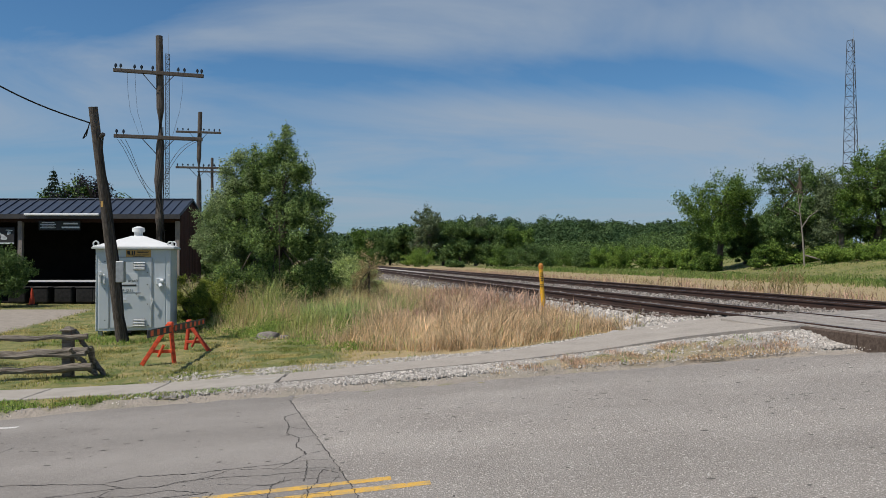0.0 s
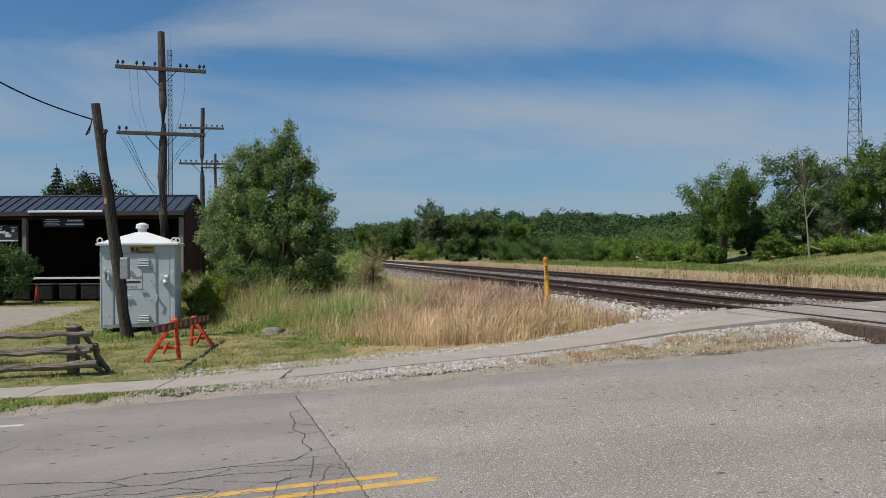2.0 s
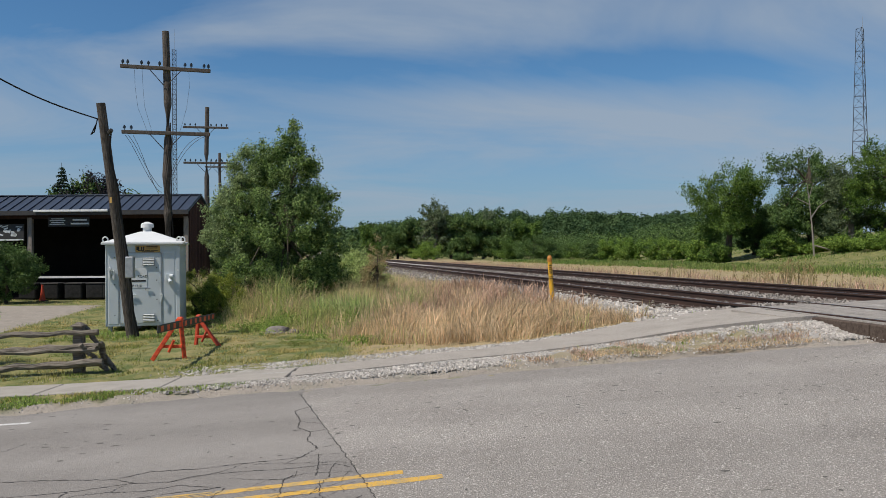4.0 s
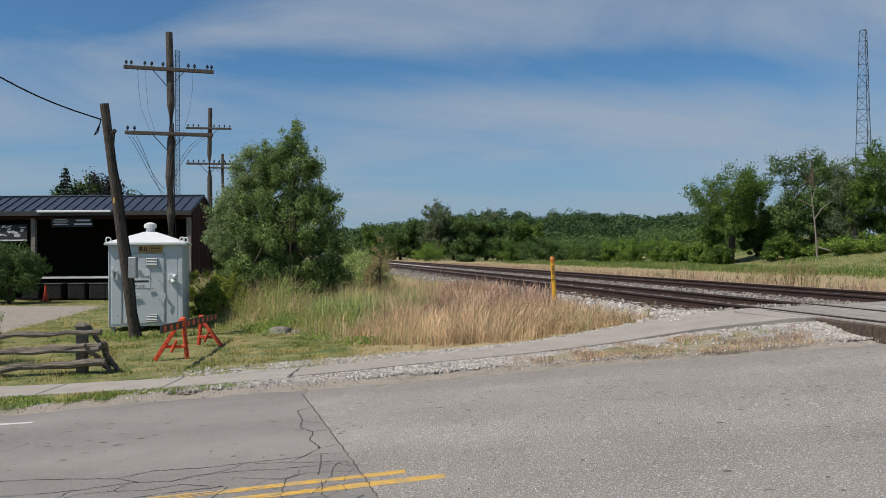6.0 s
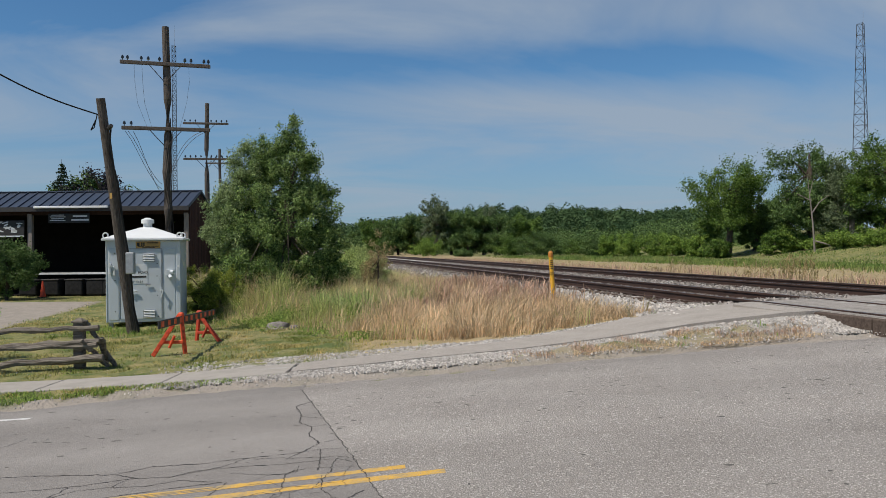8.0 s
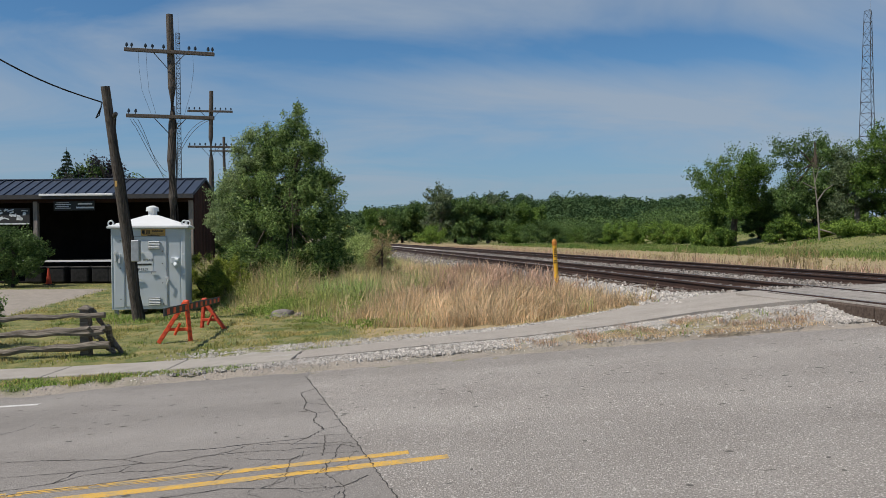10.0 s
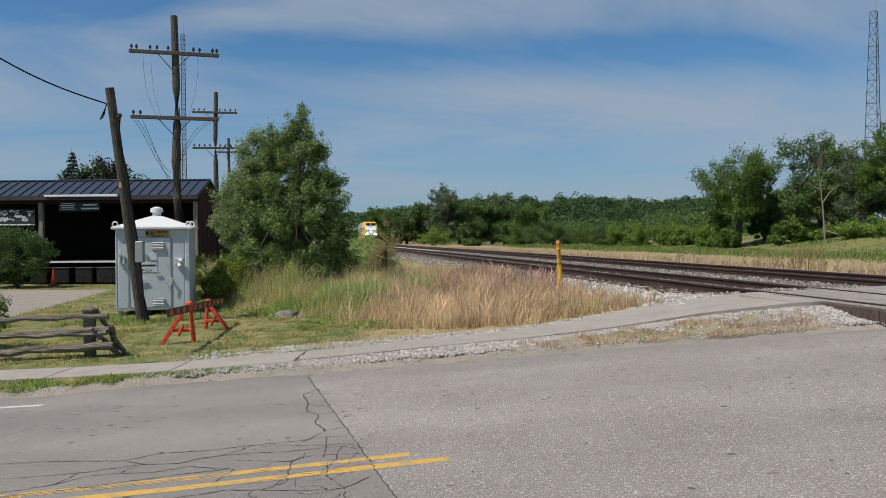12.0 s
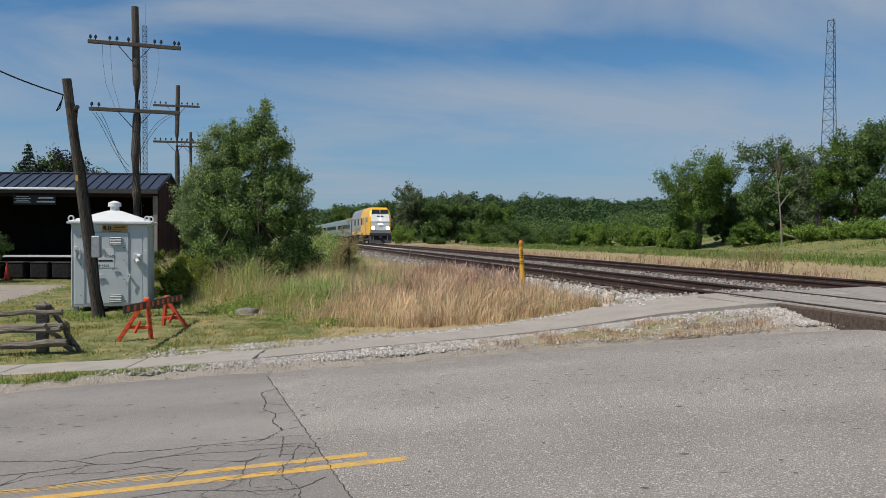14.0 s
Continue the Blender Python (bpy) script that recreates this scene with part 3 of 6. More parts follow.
def build_markings():
    rng = random.Random(11)

    def centre(x, off):
        return 5.735 + 0.14 * (x + 0.2) + off
    strip_on_road("centre_line", [(x, centre(x, -0.115)) for x in np.linspace(-40, -0.09, 190)], lambda i: 0.105 + rng.uniform(-0.016, 0.016), M_PAINT_Y, "worn yellow centre line painted on asphalt", "road marking")
    strip_on_road("centre_line", [(x, centre(x, 0.115)) for x in np.linspace(-1.75, -0.39, 26)], lambda i: 0.10 + rng.uniform(-0.02, 0.016), M_PAINT_Y, "worn yellow centre line painted on asphalt", "road marking")
    # the far line has flaked into thin threads where the surface is cracked
    for off, w in ((0.15, 0.034), (0.108, 0.024), (0.076, 0.020)):
        a = -40.0
        while a < -1.8:
            b = min(a + rng.uniform(0.25, 1.3), -1.74)
            strip_on_road("flaked_line", [(x, centre(x, off) + rng.uniform(-0.006, 0.006)) for x in np.linspace(a, b, 6)], lambda i: w * rng.uniform(0.5, 1.3), M_PAINT_Y, "flaked thread of yellow road paint", "road marking")
            a = b + rng.uniform(0.0, 0.10) * (1 if a > -8 else 3)
            if a < -9:
                a += 2.5
    pts = [(x, 9.32 + ROAD_SLOPE * x) for x in np.arange(-40, -4.6, 0.3)]
    strip_on_road("edge_line", pts, lambda i: 0.10 + rng.uniform(-0.01, 0.01), M_PAINT_W, "faded white edge line painted on asphalt", "road marking")

    def crack(points, width):
        """An open crack through a few turning points, ragged between them."""
        pts = []
        for (xa, ya), (xb, yb) in zip(points, points[1:]):
            n = max(2, int(math.hypot(xb - xa, yb - ya) / 0.03))
            for k in range(n):
                t = k / n
                j = 0.011 if k else 0.0
                pts.append((xa + (xb - xa) * t + rng.uniform(-j, j), ya + (yb - ya) * t + rng.uniform(-j, j)))
        pts.append(points[-1])
        strip_on_road("road_crack", pts, lambda i: 0.72 * width * rng.uniform(0.4, 1.4), M_CRACK, "thin dark crack in the asphalt", "crack", 0.003)

    crack([(seam_x(y), y + ROAD_SLOPE * seam_x(y)) for y in np.arange(4.4, 10.2, 0.4)], 0.012)
    # long cracks along the lane
    crack([(-9.5, 6.6), (-6.0, 6.5), (-4.4, 6.38), (-3.36, 6.31), (-2.71, 6.19), (-2.5, 6.36), (-2.1, 6.35), (-1.77, 6.42), (-1.29, 6.48), (-1.19, 6.77), (-1.06, 6.84)], 0.014)
    crack([(-2.71, 6.19), (-2.49, 6.04), (-2.22, 6.01), (-2.05, 6.14), (-1.66, 6.17), (-1.37, 6.14), (-0.95, 6.2), (-0.82, 6.07)], 0.012)
    crack([(-2.22, 6.01), (-1.87, 6.21), (-1.73, 6.42)], 0.010)
    crack([(-1.66, 6.38), (-1.44, 6.35), (-1.12, 6.26), (-0.96, 6.27), (-0.86, 6.19)], 0.010)
    crack([(-8.0, 6.0), (-5.2, 5.8), (-3.9, 5.86), (-3.14, 5.9), (-2.85, 5.94), (-2.57, 6.03), (-2.49, 6.04)], 0.012)
    crack([(-4.3, 5.35), (-3.4, 5.5), (-3.0, 5.64), (-2.84, 5.81), (-2.63, 5.84), (-2.34, 5.8), (-2.09, 5.9), (-1.74, 5.77)], 0.011)
    crack([(-1.74, 5.99), (-1.32, 5.85), (-1.16, 5.98), (-0.78, 5.93)], 0.009)
    crack([(-6.0, 5.0), (-4.2, 5.2), (-2.92, 5.49), (-2.65, 5.54), (-2.34, 5.64), (-2.07, 5.71), (-1.74, 5.77)], 0.012)
    crack([(-3.4, 4.9), (-1.85, 5.18), (-1.63, 5.25), (-1.35, 5.2), (-1.08, 5.13), (-0.78, 5.12), (-0.64, 5.32)], 0.012)
    # the loop beside the joint, and the short ties between
    crack([(-1.62, 8.88), (-1.76, 8.62), (-1.58, 7.98), (-1.56, 7.73), (-1.38, 7.45), (-1.34, 7.1), (-1.19, 6.77)], 0.016)
    for pts in ([(-1.59, 8.01), (-1.31, 7.8)], [(-1.38, 7.45), (-1.25, 7.51)], [(-1.15, 6.54), (-1.1, 6.3), (-1.06, 5.9)], [(-0.95, 6.2), (-0.97, 6.03), (-0.95, 5.87), (-1.0, 5.5)],
                [(-1.38, 6.29), (-1.29, 6.48), (-1.15, 6.54), (-0.96, 6.52)], [(-1.35, 5.2), (-1.22, 5.33), (-1.29, 5.81), (-1.24, 5.95)], [(-0.94, 5.39), (-0.78, 5.12), (-0.74, 4.8)],
                [(-1.0, 5.75), (-0.94, 5.39)], [(-1.75, 5.45), (-1.7, 5.75)], [(-2.6, 5.84), (-2.55, 6.03)], [(-3.0, 5.64), (-2.95, 5.9)], [(-4.6, 7.2), (-4.35, 7.5), (-4.3, 7.8)]):
        crack(pts, 0.009)
    for k in range(16):
        x, y = rng.uniform(-1.5, -0.7), rng.uniform(5.0, 5.9)
        a = rng.uniform(0, math.tau)
        crack([(x, y), (x + 0.12 * math.cos(a), y + 0.12 * math.sin(a)), (x + 0.24 * math.cos(a + 0.6), y + 0.24 * math.sin(a + 0.6))], 0.006)
    # worn pits in the surface, thickest in the wheel tracks
    verts, faces = [], []
    for k in range(330):
        x = rng.uniform(-6, 7.5)
        y = rng.choice((rng.gauss(7.4, 0.5), rng.gauss(8.6, 0.4), rng.uniform(4.4, 10.0))) + ROAD_SLOPE * x
        if y > road_edge(x) - 0.35:
            continue
        n, a, b = 7, rng.uniform(0.008, 0.03) * rng.choice((1, 1, 1.8)), rng.uniform(0.008, 0.022)
        base = len(verts)
        for i in range(n):
            t = i / n * math.tau
            q = rng.uniform(0.6, 1.25)
            vx, vy = x + a * math.cos(t) * q, y + b * math.sin(t) * q
            verts.append((vx, vy, road_z(vx, vy) + 0.0022))
        faces.append(tuple(range(base, base + n)))
    ob = part("road_pits", (verts, faces), M_PIT)
    tagged(ob, "small dark pits worn in the asphalt", "road wear", kind="stuff")


build_markings()


# ---- railway ----
def rail_mesh(length):
    """Flat-bottom rail profile drawn out along y, head uppermost at z = 0."""
    prof = [(-0.07, -0.18), (0.07, -0.18), (0.07, -0.165), (0.012, -0.145), (0.010, -0.05), (0.036, -0.038), (0.036, -0.008), (0.028, 0), (-0.028, 0), (-0.036, -0.008), (-0.036, -0.038), (-0.010, -0.05), (-0.012, -0.145), (-0.07, -0.165)]
    v, f, n = [], [], len(prof)
    for y in (0, length):
        v += [(x, y, z) for x, z in prof]
    for i in range(n):
        f.append((i, n + i, n + (i + 1) % n, (i + 1) % n))
    return v, f


def build_tracks():
    yaw = math.degrees(math.atan2(-TDIR[0], TDIR[1]))
    tie_v = B()
    box(tie_v, (2.6, 0.23, 0.17), (0, 0, -0.085), bevel=0.012)
    tie_me = bpy.data.meshes.new("tie")
    tie_v.to_mesh(tie_me); tie_v.free()
    tie_me.materials.append(M_TIE)
    plate = B()
    box(plate, (0.36, 0.19, 0.02), (0, 0, 0.006))
    plate_me = bpy.data.meshes.new("tie_plate")
    plate.to_mesh(plate_me); plate.free()
    plate_me.materials.append(M_RAIL)
    rng = random.Random(2)
    for off, what in ((0, "near the road path"), (FAR_TRACK, "on the far bed")):
        c = on_track(off, 0)
        tr = thing("railway_track", pose(c[0], c[1], 0, -GRADE, 0, yaw), "rusted steel rails on dark timber ties " + what, "railway track", "railway tracks", "structure")
        for s in (-0.755, 0.755):
            r = part("rail", rail_mesh(800), M_RAIL, tr)
            place(r, pose(s, -22, RAIL_TOP))
            top = part("running_surface", ([(-0.024, 0, 0), (0.024, 0, 0), (0.024, 800, 0), (-0.024, 800, 0)], [(0, 1, 2, 3)]), M_RAILTOP, r, "polished top of the rail")
            place(top, pose(0, 0, 0.002))
        for k in range(150):
            t = new("tie", tie_me)
            t.parent = tr
            t.matrix_basis = pose(rng.uniform(-0.06, 0.06), -0.9 + k * 0.56, RAIL_TOP - 0.198 + rng.uniform(-0.012, 0.012), 0, 0, rng.uniform(-1.5, 1.5))
            if k < 45:
                for s in (-0.755, 0.755):
                    q = new("tie_plate", plate_me)
                    q.parent = t
                    q.matrix_basis = pose(s, 0, 0)
    # timber and asphalt crossing panels between and beside the rails
    cr = thing("level_crossing", pose(TRACK[0], TRACK[1], 0, 0, 0, yaw), "grey asphalt and timber level-crossing surface flush with the rails", "level crossing", kind="structure")
    top = RAIL_TOP - 0.012
    def edge(q):
        return float(np.interp(q, [-1.3, 0, 1.5, 2.9, 4.1, 7], [-1.0, -0.3, -0.3, 0.5, 0.7, 0.9]))
    bm = B()
    hi = [bm.verts.new(c) for c in ((-1.5, -2.72, top - 0.01), (-0.98, -2.72, top - 0.003), (-0.98, edge(-0.98) - 0.03, top - 0.003), (-1.5, edge(-1.5) - 0.1, top - 0.01))]
    lo = [bm.verts.new((v.co.x, v.co.y, top - 0.2)) for v in hi]
    bm.faces.new(hi)
    for i in range(4):
        bm.faces.new((lo[i], lo[(i + 1) % 4], hi[(i + 1) % 4], hi[i]))
    part("apron", bm, M_PATH, cr, "patched asphalt apron of the footpath")
    spans = [(-0.95, -0.80), (-0.69, 0.70), (0.80, FAR_TRACK - 0.80), (FAR_TRACK - 0.69, FAR_TRACK + 0.70), (FAR_TRACK + 0.80, FAR_TRACK + 2.2)]
    for a, b in spans:
        bm = B()
        v0 = edge(a)
        v1 = edge(b)
        cs = [(a, -16, top), (b, -16, top), (b, v1, top), (a, v0, top)]
        hi = [bm.verts.new(c) for c in cs]
        lo = [bm.verts.new((c[0], c[1], c[2] - 0.24)) for c in cs]
        bm.faces.new(hi)
        for i in range(4):
            bm.faces.new((lo[i], lo[(i + 1) % 4], hi[(i + 1) % 4], hi[i]))
        bmesh.ops.bevel(bm, geom=list(bm.edges), offset=0.018, segments=2, affect="EDGES")
        part("crossing_panel", bm, M_CROSS, cr)
    y = -16.0
    while y < -2.8:
        ln = min(2.4, -2.74 - y)
        bm = B()
        box(bm, (0.16, ln - 0.02, 0.34), (-1.035, y + ln / 2, top - 0.185), bevel=0.02)
        part("edge_timber", bm, M_TIE, cr, "dark rotting edge timber")
        y += ln


build_tracks()


def stones(name, pts, lo, hi, material, label, category, seed):
    """Loose crushed stone: many small angular pieces."""
    rng = np.random.default_rng(seed)
    n = len(pts)
    base = np.array([(-1, -1, -1), (1, -1, -1), (1, 1, -1), (-1, 1, -1), (-.6, -.7, .7), (.7, -.6, .9), (.6, .7, .6), (-.7, .6, 1)]) * 0.5
    size = rng.uniform(lo, hi, (n, 1, 1)) * rng.uniform(0.7, 1.4, (n, 1, 3))
    v = base[None] * size + rng.normal(0, 0.12, (n, 8, 3)) * size
    a, c = rng.uniform(0, math.tau, n), rng.uniform(-0.7, 0.7, n)
    ca, sa, cc, sc = np.cos(a)[:, None], np.sin(a)[:, None], np.cos(c)[:, None], np.sin(c)[:, None]
    x, y, z = v[..., 0], v[..., 1], v[..., 2]
    y, z = y * cc - z * sc, y * sc + z * cc
    x, y = x * ca - y * sa, x * sa + y * ca
    v = np.stack([x, y, z], -1) + np.asarray(pts)[:, None]
    q = np.array([(4, 5, 6, 7), (0, 1, 5, 4), (1, 2, 6, 5), (2, 3, 7, 6), (3, 0, 4, 7)])
    f = (q[None] + (np.arange(n) * 8)[:, None, None]).reshape(-1, 4)
    ob = part(name, (v.reshape(-1, 3).tolist(), f.tolist()), material)
    return tagged(ob, label, category, kind="stuff")


def scatter(n, x0, x1, y0, y1, keep, seed):
    rng = np.random.default_rng(seed)
    x, y = rng.uniform(x0, x1, n), rng.uniform(y0, y1, n)
    k = rng.random(n) < keep(x, y)
    x, y = x[k], y[k]
    return np.stack([x, y, ground_height(x, y)], 1)


def build_gravel():
    def verge(x, y):
        d = y - path_line(x)
        s = side_of_track(x, y)
        hw = path_half(x)
        gap = (y > road_edge(x) + 0.2) & (d < -hw + 0.06) & (x > -4.5) & (s < -1.1)
        worn = np.clip(1 - 0.92 * smooth(0.7, 1.6, x) * smooth(5.5, 5.0, x) * smooth(-hw - 0.2, -hw - 0.5, d + 0.15 * np.sin(x * 5) + 0.1 * np.sin(x * 13)) - 0.5 * smooth(0.55, 0.2, y - road_edge(x)), 0, 1)
        wide = np.interp(x, [-6, -4, -1, 1.5, 3.5, 6], [1.2, 1.3, 0.9, 0.4, 0.4, 0.6])
        north = ((d > hw - 0.06) & (d < hw + wide) & (x > -5) & (s < -1.5)) * np.clip(1.3 - (d - hw) / wide, 0, 1)
        return (gap * worn + north) * smooth(-5.0, -2.4, x)
    p = scatter(125000, -5, 6.5, 9.8, 15.5, verge, 21)
    p[:, 2] += 0.004
    stones("loose_gravel", p, 0.014, 0.037, M_STONE, "pale crushed limestone gravel beside the path", "gravel", 22)
    def loose(x, y):
        return 0.5 * smooth(0.45, 0.0, np.abs(y - road_edge(x) - 0.05)) * (0.35 + 0.65 * smooth(-4, -2, x)) + 0.4 * (smooth(0.9, 1.6, x) * (x < 5.3) * (y > road_edge(x)) * (y < path_line(x) - path_half(x))) + 0.03 * ((y > 12) & (x < -3) & (y < 14.5))
    p = scatter(30000, -9, 6, 9.6, 14.5, loose, 23)
    p[:, 2] += 0.012
    stones("scattered_grit", p, 0.006, 0.017, M_STONE, "scattered grit along the road's edge", "gravel", 24)
    rng = np.random.default_rng(25)
    n = 25000
    v = rng.uniform(0, 1, n) ** 1.8 * 55 - 1.2
    s = rng.uniform(-2.75, FAR_TRACK + 2.6, n)
    tie = (rng.random(n) < 0.75) & (np.abs(((v + 0.9) / 0.56) % 1 - 0.5) > 0.3) & ((np.abs(s) < 1.3) | (np.abs(s - FAR_TRACK) < 1.3))
    s, v = s[~tie], v[~tie]
    q = TRACK[None] + TNOR[None] * s[:, None] + TDIR[None] * v[:, None]
    z = ground_height(q[:, 0], q[:, 1])
    keep = v > np.interp(s, [-1.5, 0, 1.5, 2.9, 4.1, 7], [-1.1, -0.25, -0.25, 0.55, 0.75, 0.95])
    s, v, q, z = s[keep], v[keep], q[keep], z[keep]
    white = (s < -1.25) & (v < 9)
    pts = np.concatenate([q, z[:, None] + 0.02], 1)
    stones("white_ballast", pts[white], 0.035, 0.075, M_STONE, "fresh pale ballast on the track shoulder", "ballast", 26)
    stones("ballast", pts[~white], 0.035, 0.08, M_BALLAST, "weathered grey ballast between the rails", "ballast", 27)


build_gravel()


# ---- vegetation ----
def clump(x, y, scale=0.6, seed=0.0):
    return np.array([noise.noise((a * scale, b * scale, seed)) for a, b in zip(x, y)])


def blades(name, pts, height, width, material, label, category, seed, lean=0.35, seedhead=0.0, swirl=0.0):
    """Grass as separate bent blades, two segments each; swirl lays neighbours the same way."""
    rng = np.random.default_rng(seed)
    pts = np.asarray(pts)
    n = len(pts)
    h = np.broadcast_to(height, (n,)) * rng.uniform(0.55, 1.15, n)
    w = np.broadcast_to(width, (n,)) * rng.uniform(0.7, 1.3, n)
    a, b = rng.uniform(0, math.tau, n), rng.uniform(0, math.tau, n)
    if swirl:
        lay = clump(pts[:, 0], pts[:, 1], 0.8, 11.0) * 7 + 0.6
        b = lay + (b - math.pi) * (1 - swirl)
    l = np.abs(rng.normal(0, lean, n)) * h
    side = np.stack([np.cos(a), np.sin(a), 0 * a], 1) * w[:, None] * 0.5
    way = np.stack([np.cos(b), np.sin(b), 0 * b], 1)
    base = pts - np.array((0, 0, 0.02))
    mid = base + way * (l * 0.3)[:, None] + np.stack([0 * h, 0 * h, h * 0.58], 1)
    tip = base + way * l[:, None] + np.stack([0 * h, 0 * h, h * np.sqrt(np.maximum(1 - (l / h) ** 2 * 0.5, 0.3))], 1)
    m = 0.8 + seedhead
    v = np.stack([base - side, base + side, mid + side * m, mid - side * m, tip], 1).reshape(-1, 3)
    k = np.arange(n) * 5
    quads = np.stack([k, k + 1, k + 2, k + 3], 1).tolist()
    tris = np.stack([k + 3, k + 2, k + 4], 1).tolist()
    ob = part(name, (v.tolist(), quads + tris), material)
    return tagged(ob, label, category, kind="stuff")


def leaf_mesh(points, normals, size, rng):
    n = len(points)
    u = np.cross(normals, rng.normal(0, 1, (n, 3)))
    u /= np.linalg.norm(u, axis=1, keepdims=True) + 1e-9
    w = np.cross(normals, u)
    s = (size * rng.uniform(0.65, 1.3, n))[:, None]
    bend = normals * s * 0.18
    v = np.stack([points - u * s * 0.62, points + w * s * 0.36 + bend, points + u * s * 0.62, points - w * s * 0.36 + bend], 1).reshape(-1, 3)
    k = np.arange(n) * 4
    return v.tolist(), np.stack([k, k + 1, k + 2, k + 3], 1).tolist()


def build_grass():
    FRONT_X, FRONT_Y = [-4, -1.5, -0.26, 0.7, 2.3, 3.6, 4.6], [18.0, 15.2, 13.75, 13.45, 14.2, 14.7, 15.3]

    def straw(x, y):
        s = side_of_track(x, y)
        front = np.interp(x, FRONT_X, FRONT_Y) + 0.25 * clump(x, y, 1.6, 6.0)
        k = smooth(-2.3, -0.6, x + 0.10 * (y - 15) + 0.9 * clump(x, y, 0.5, 8.0)) * (s < -2.35) * smooth(-0.15, 0.35, y - front) * (y < 40)
        return k * np.interp(s, [-3.2, -2.4], [1, 0.35])
    p = scatter(125000, -6, 4.8, 12.9, 33, straw, 31)
    c = clump(p[:, 0], p[:, 1], 1.1) + 0.5 * clump(p[:, 0], p[:, 1], 3.0, 2.0)
    ahead = p[:, 1] - np.interp(p[:, 0], FRONT_X, FRONT_Y)
    edge = np.interp(ahead, [-0.2, 0.3, 1.0, 2.2], [0.2, 0.45, 0.75, 1]) * np.interp(side_of_track(p[:, 0], p[:, 1]), [-5.5, -2.6], [1, 0.55])
    blades("dry_tall_grass", p, np.clip(0.66 + 0.62 * c, 0.2, 1.3) * edge, 0.0085, M_STRAW, "tall dry straw-coloured grass beside the railway", "grass", 32, 0.75, 0.4, swirl=0.55)
    p = scatter(40000, -5, 4.6, 13.0, 30, lambda x, y: straw(x, y) * 0.9, 133)
    blades("bent_dry_grass", p, 0.42, 0.009, M_STRAW, "bent and broken dry grass stems", "grass", 134, 1.3, 0.2, swirl=0.4)
    p = scatter(22000, -4.5, 4.2, 15, 30, lambda x, y: straw(x, y) * smooth(17.5, 20.5, y + 0.3 * x) * (clump(x, y, 0.9, 3.0) > -0.1), 135)
    blades("russet_seed_heads", p + np.array((0, 0, 0.28)), 0.42, 0.011, M_RUSSET, "russet seed heads above the dry grass", "grass", 136, 0.8, 1.1, swirl=0.5)
    p = scatter(26000, -4, 4.4, 13.6, 30, lambda x, y: straw(x, y) * (clump(x, y, 1.1, 14.0) > 0.12) * (0.35 + 0.65 * smooth(1.8, -2.0, x)), 33)
    blades("green_in_dry_grass", p, 0.45, 0.011, M_TALLG, "green stems among the dry grass", "grass", 34, 0.7, swirl=0.4)

    def tall(x, y):
        s = side_of_track(x, y)
        front = np.interp(x, [-9, -7.2, -6, -5, -3, -1.5, 0], [24, 22.4, 19.9, 19.0, 17.0, 15.2, 13.8]) + 0.5 * clump(x, y, 1.2, 21.0)
        return smooth(-0.4, 0.9, y - front) * smooth(0.3, -1.3, x + 0.10 * (y - 15) + 0.8 * clump(x, y, 0.6, 18.0)) * (s < -2.6)

    def grow(p):
        return np.interp(p[:, 0], [-5, -2.4], [1, 0.8]) * np.interp(p[:, 1] - np.interp(p[:, 0], [-9, -7.2, -6, -5, -3, -1.5, 0], [24, 22.4, 19.9, 19.0, 17.0, 15.2, 13.8]), [-0.3, 0.6, 2.0], [0.15, 0.32, 1]) * np.interp(p[:, 1], [15, 18, 19.5, 22, 24], [0.4, 0.62, 1.1, 1.75, 1.9])
    p = scatter(95000, -10, 1.5, 14, 33, tall, 35)
    c = clump(p[:, 0], p[:, 1], 0.9, 5.0) + 0.5 * clump(p[:, 0], p[:, 1], 2.6, 5.0)
    blades("tall_green_grass", p, np.clip(0.58 + 0.4 * c, 0.2, 0.95) * grow(p), 0.0105, M_TALLG, "tall green and yellowing grass before the bushes", "grass", 36, 0.8, 0.2, swirl=0.5)
    p = scatter(24000, -9, 1.5, 14.5, 30, lambda x, y: tall(x, y) * (clump(x, y, 0.8, 25.0) > 0.0), 137)
    blades("dry_stems", p, 0.72 * grow(p), 0.008, M_STRAW, "dry pale stems among the green grass", "grass", 138, 0.5, 0.6, swirl=0.4)
    p = scatter(14000, -6.5, 0.5, 15.5, 24, lambda x, y: tall(x, y) * (clump(x, y, 0.8, 9.0) > 0.05), 37)
    blades("leafy_weeds", p, 0.3 * np.clip(grow(p), 0.4, 1.4), 0.022, M_WEED, "broad-leaved green weeds in the tall grass", "weeds", 38, 0.9)
    p = scatter(9000, -3.6, -0.9, 19.5, 25, lambda x, y: tall(x, y) * (clump(x, y, 0.9, 99.0) > 0.0), 143)
    blades("yellow_weeds", p, 0.8, 0.03, M_PALE, "yellow-green flowering weeds by the brown shrub", "weeds", 144, 0.6)
    # low herbs: many small leaves at all heights
    p = scatter(90000, -7, 0.6, 15.2, 25, lambda x, y: tall(x, y) * smooth(-0.15, 0.25, clump(x, y, 0.7, 29.0)), 139)
    rng = np.random.default_rng(140)
    p[:, 2] += rng.uniform(0.02, 0.52, len(p)) * np.clip(grow(p), 0.3, 1.1)
    nn = rng.normal(0, 0.8, (len(p), 3)) + np.array((0, 0, 0.8))
    nn /= np.linalg.norm(nn, axis=1, keepdims=True)
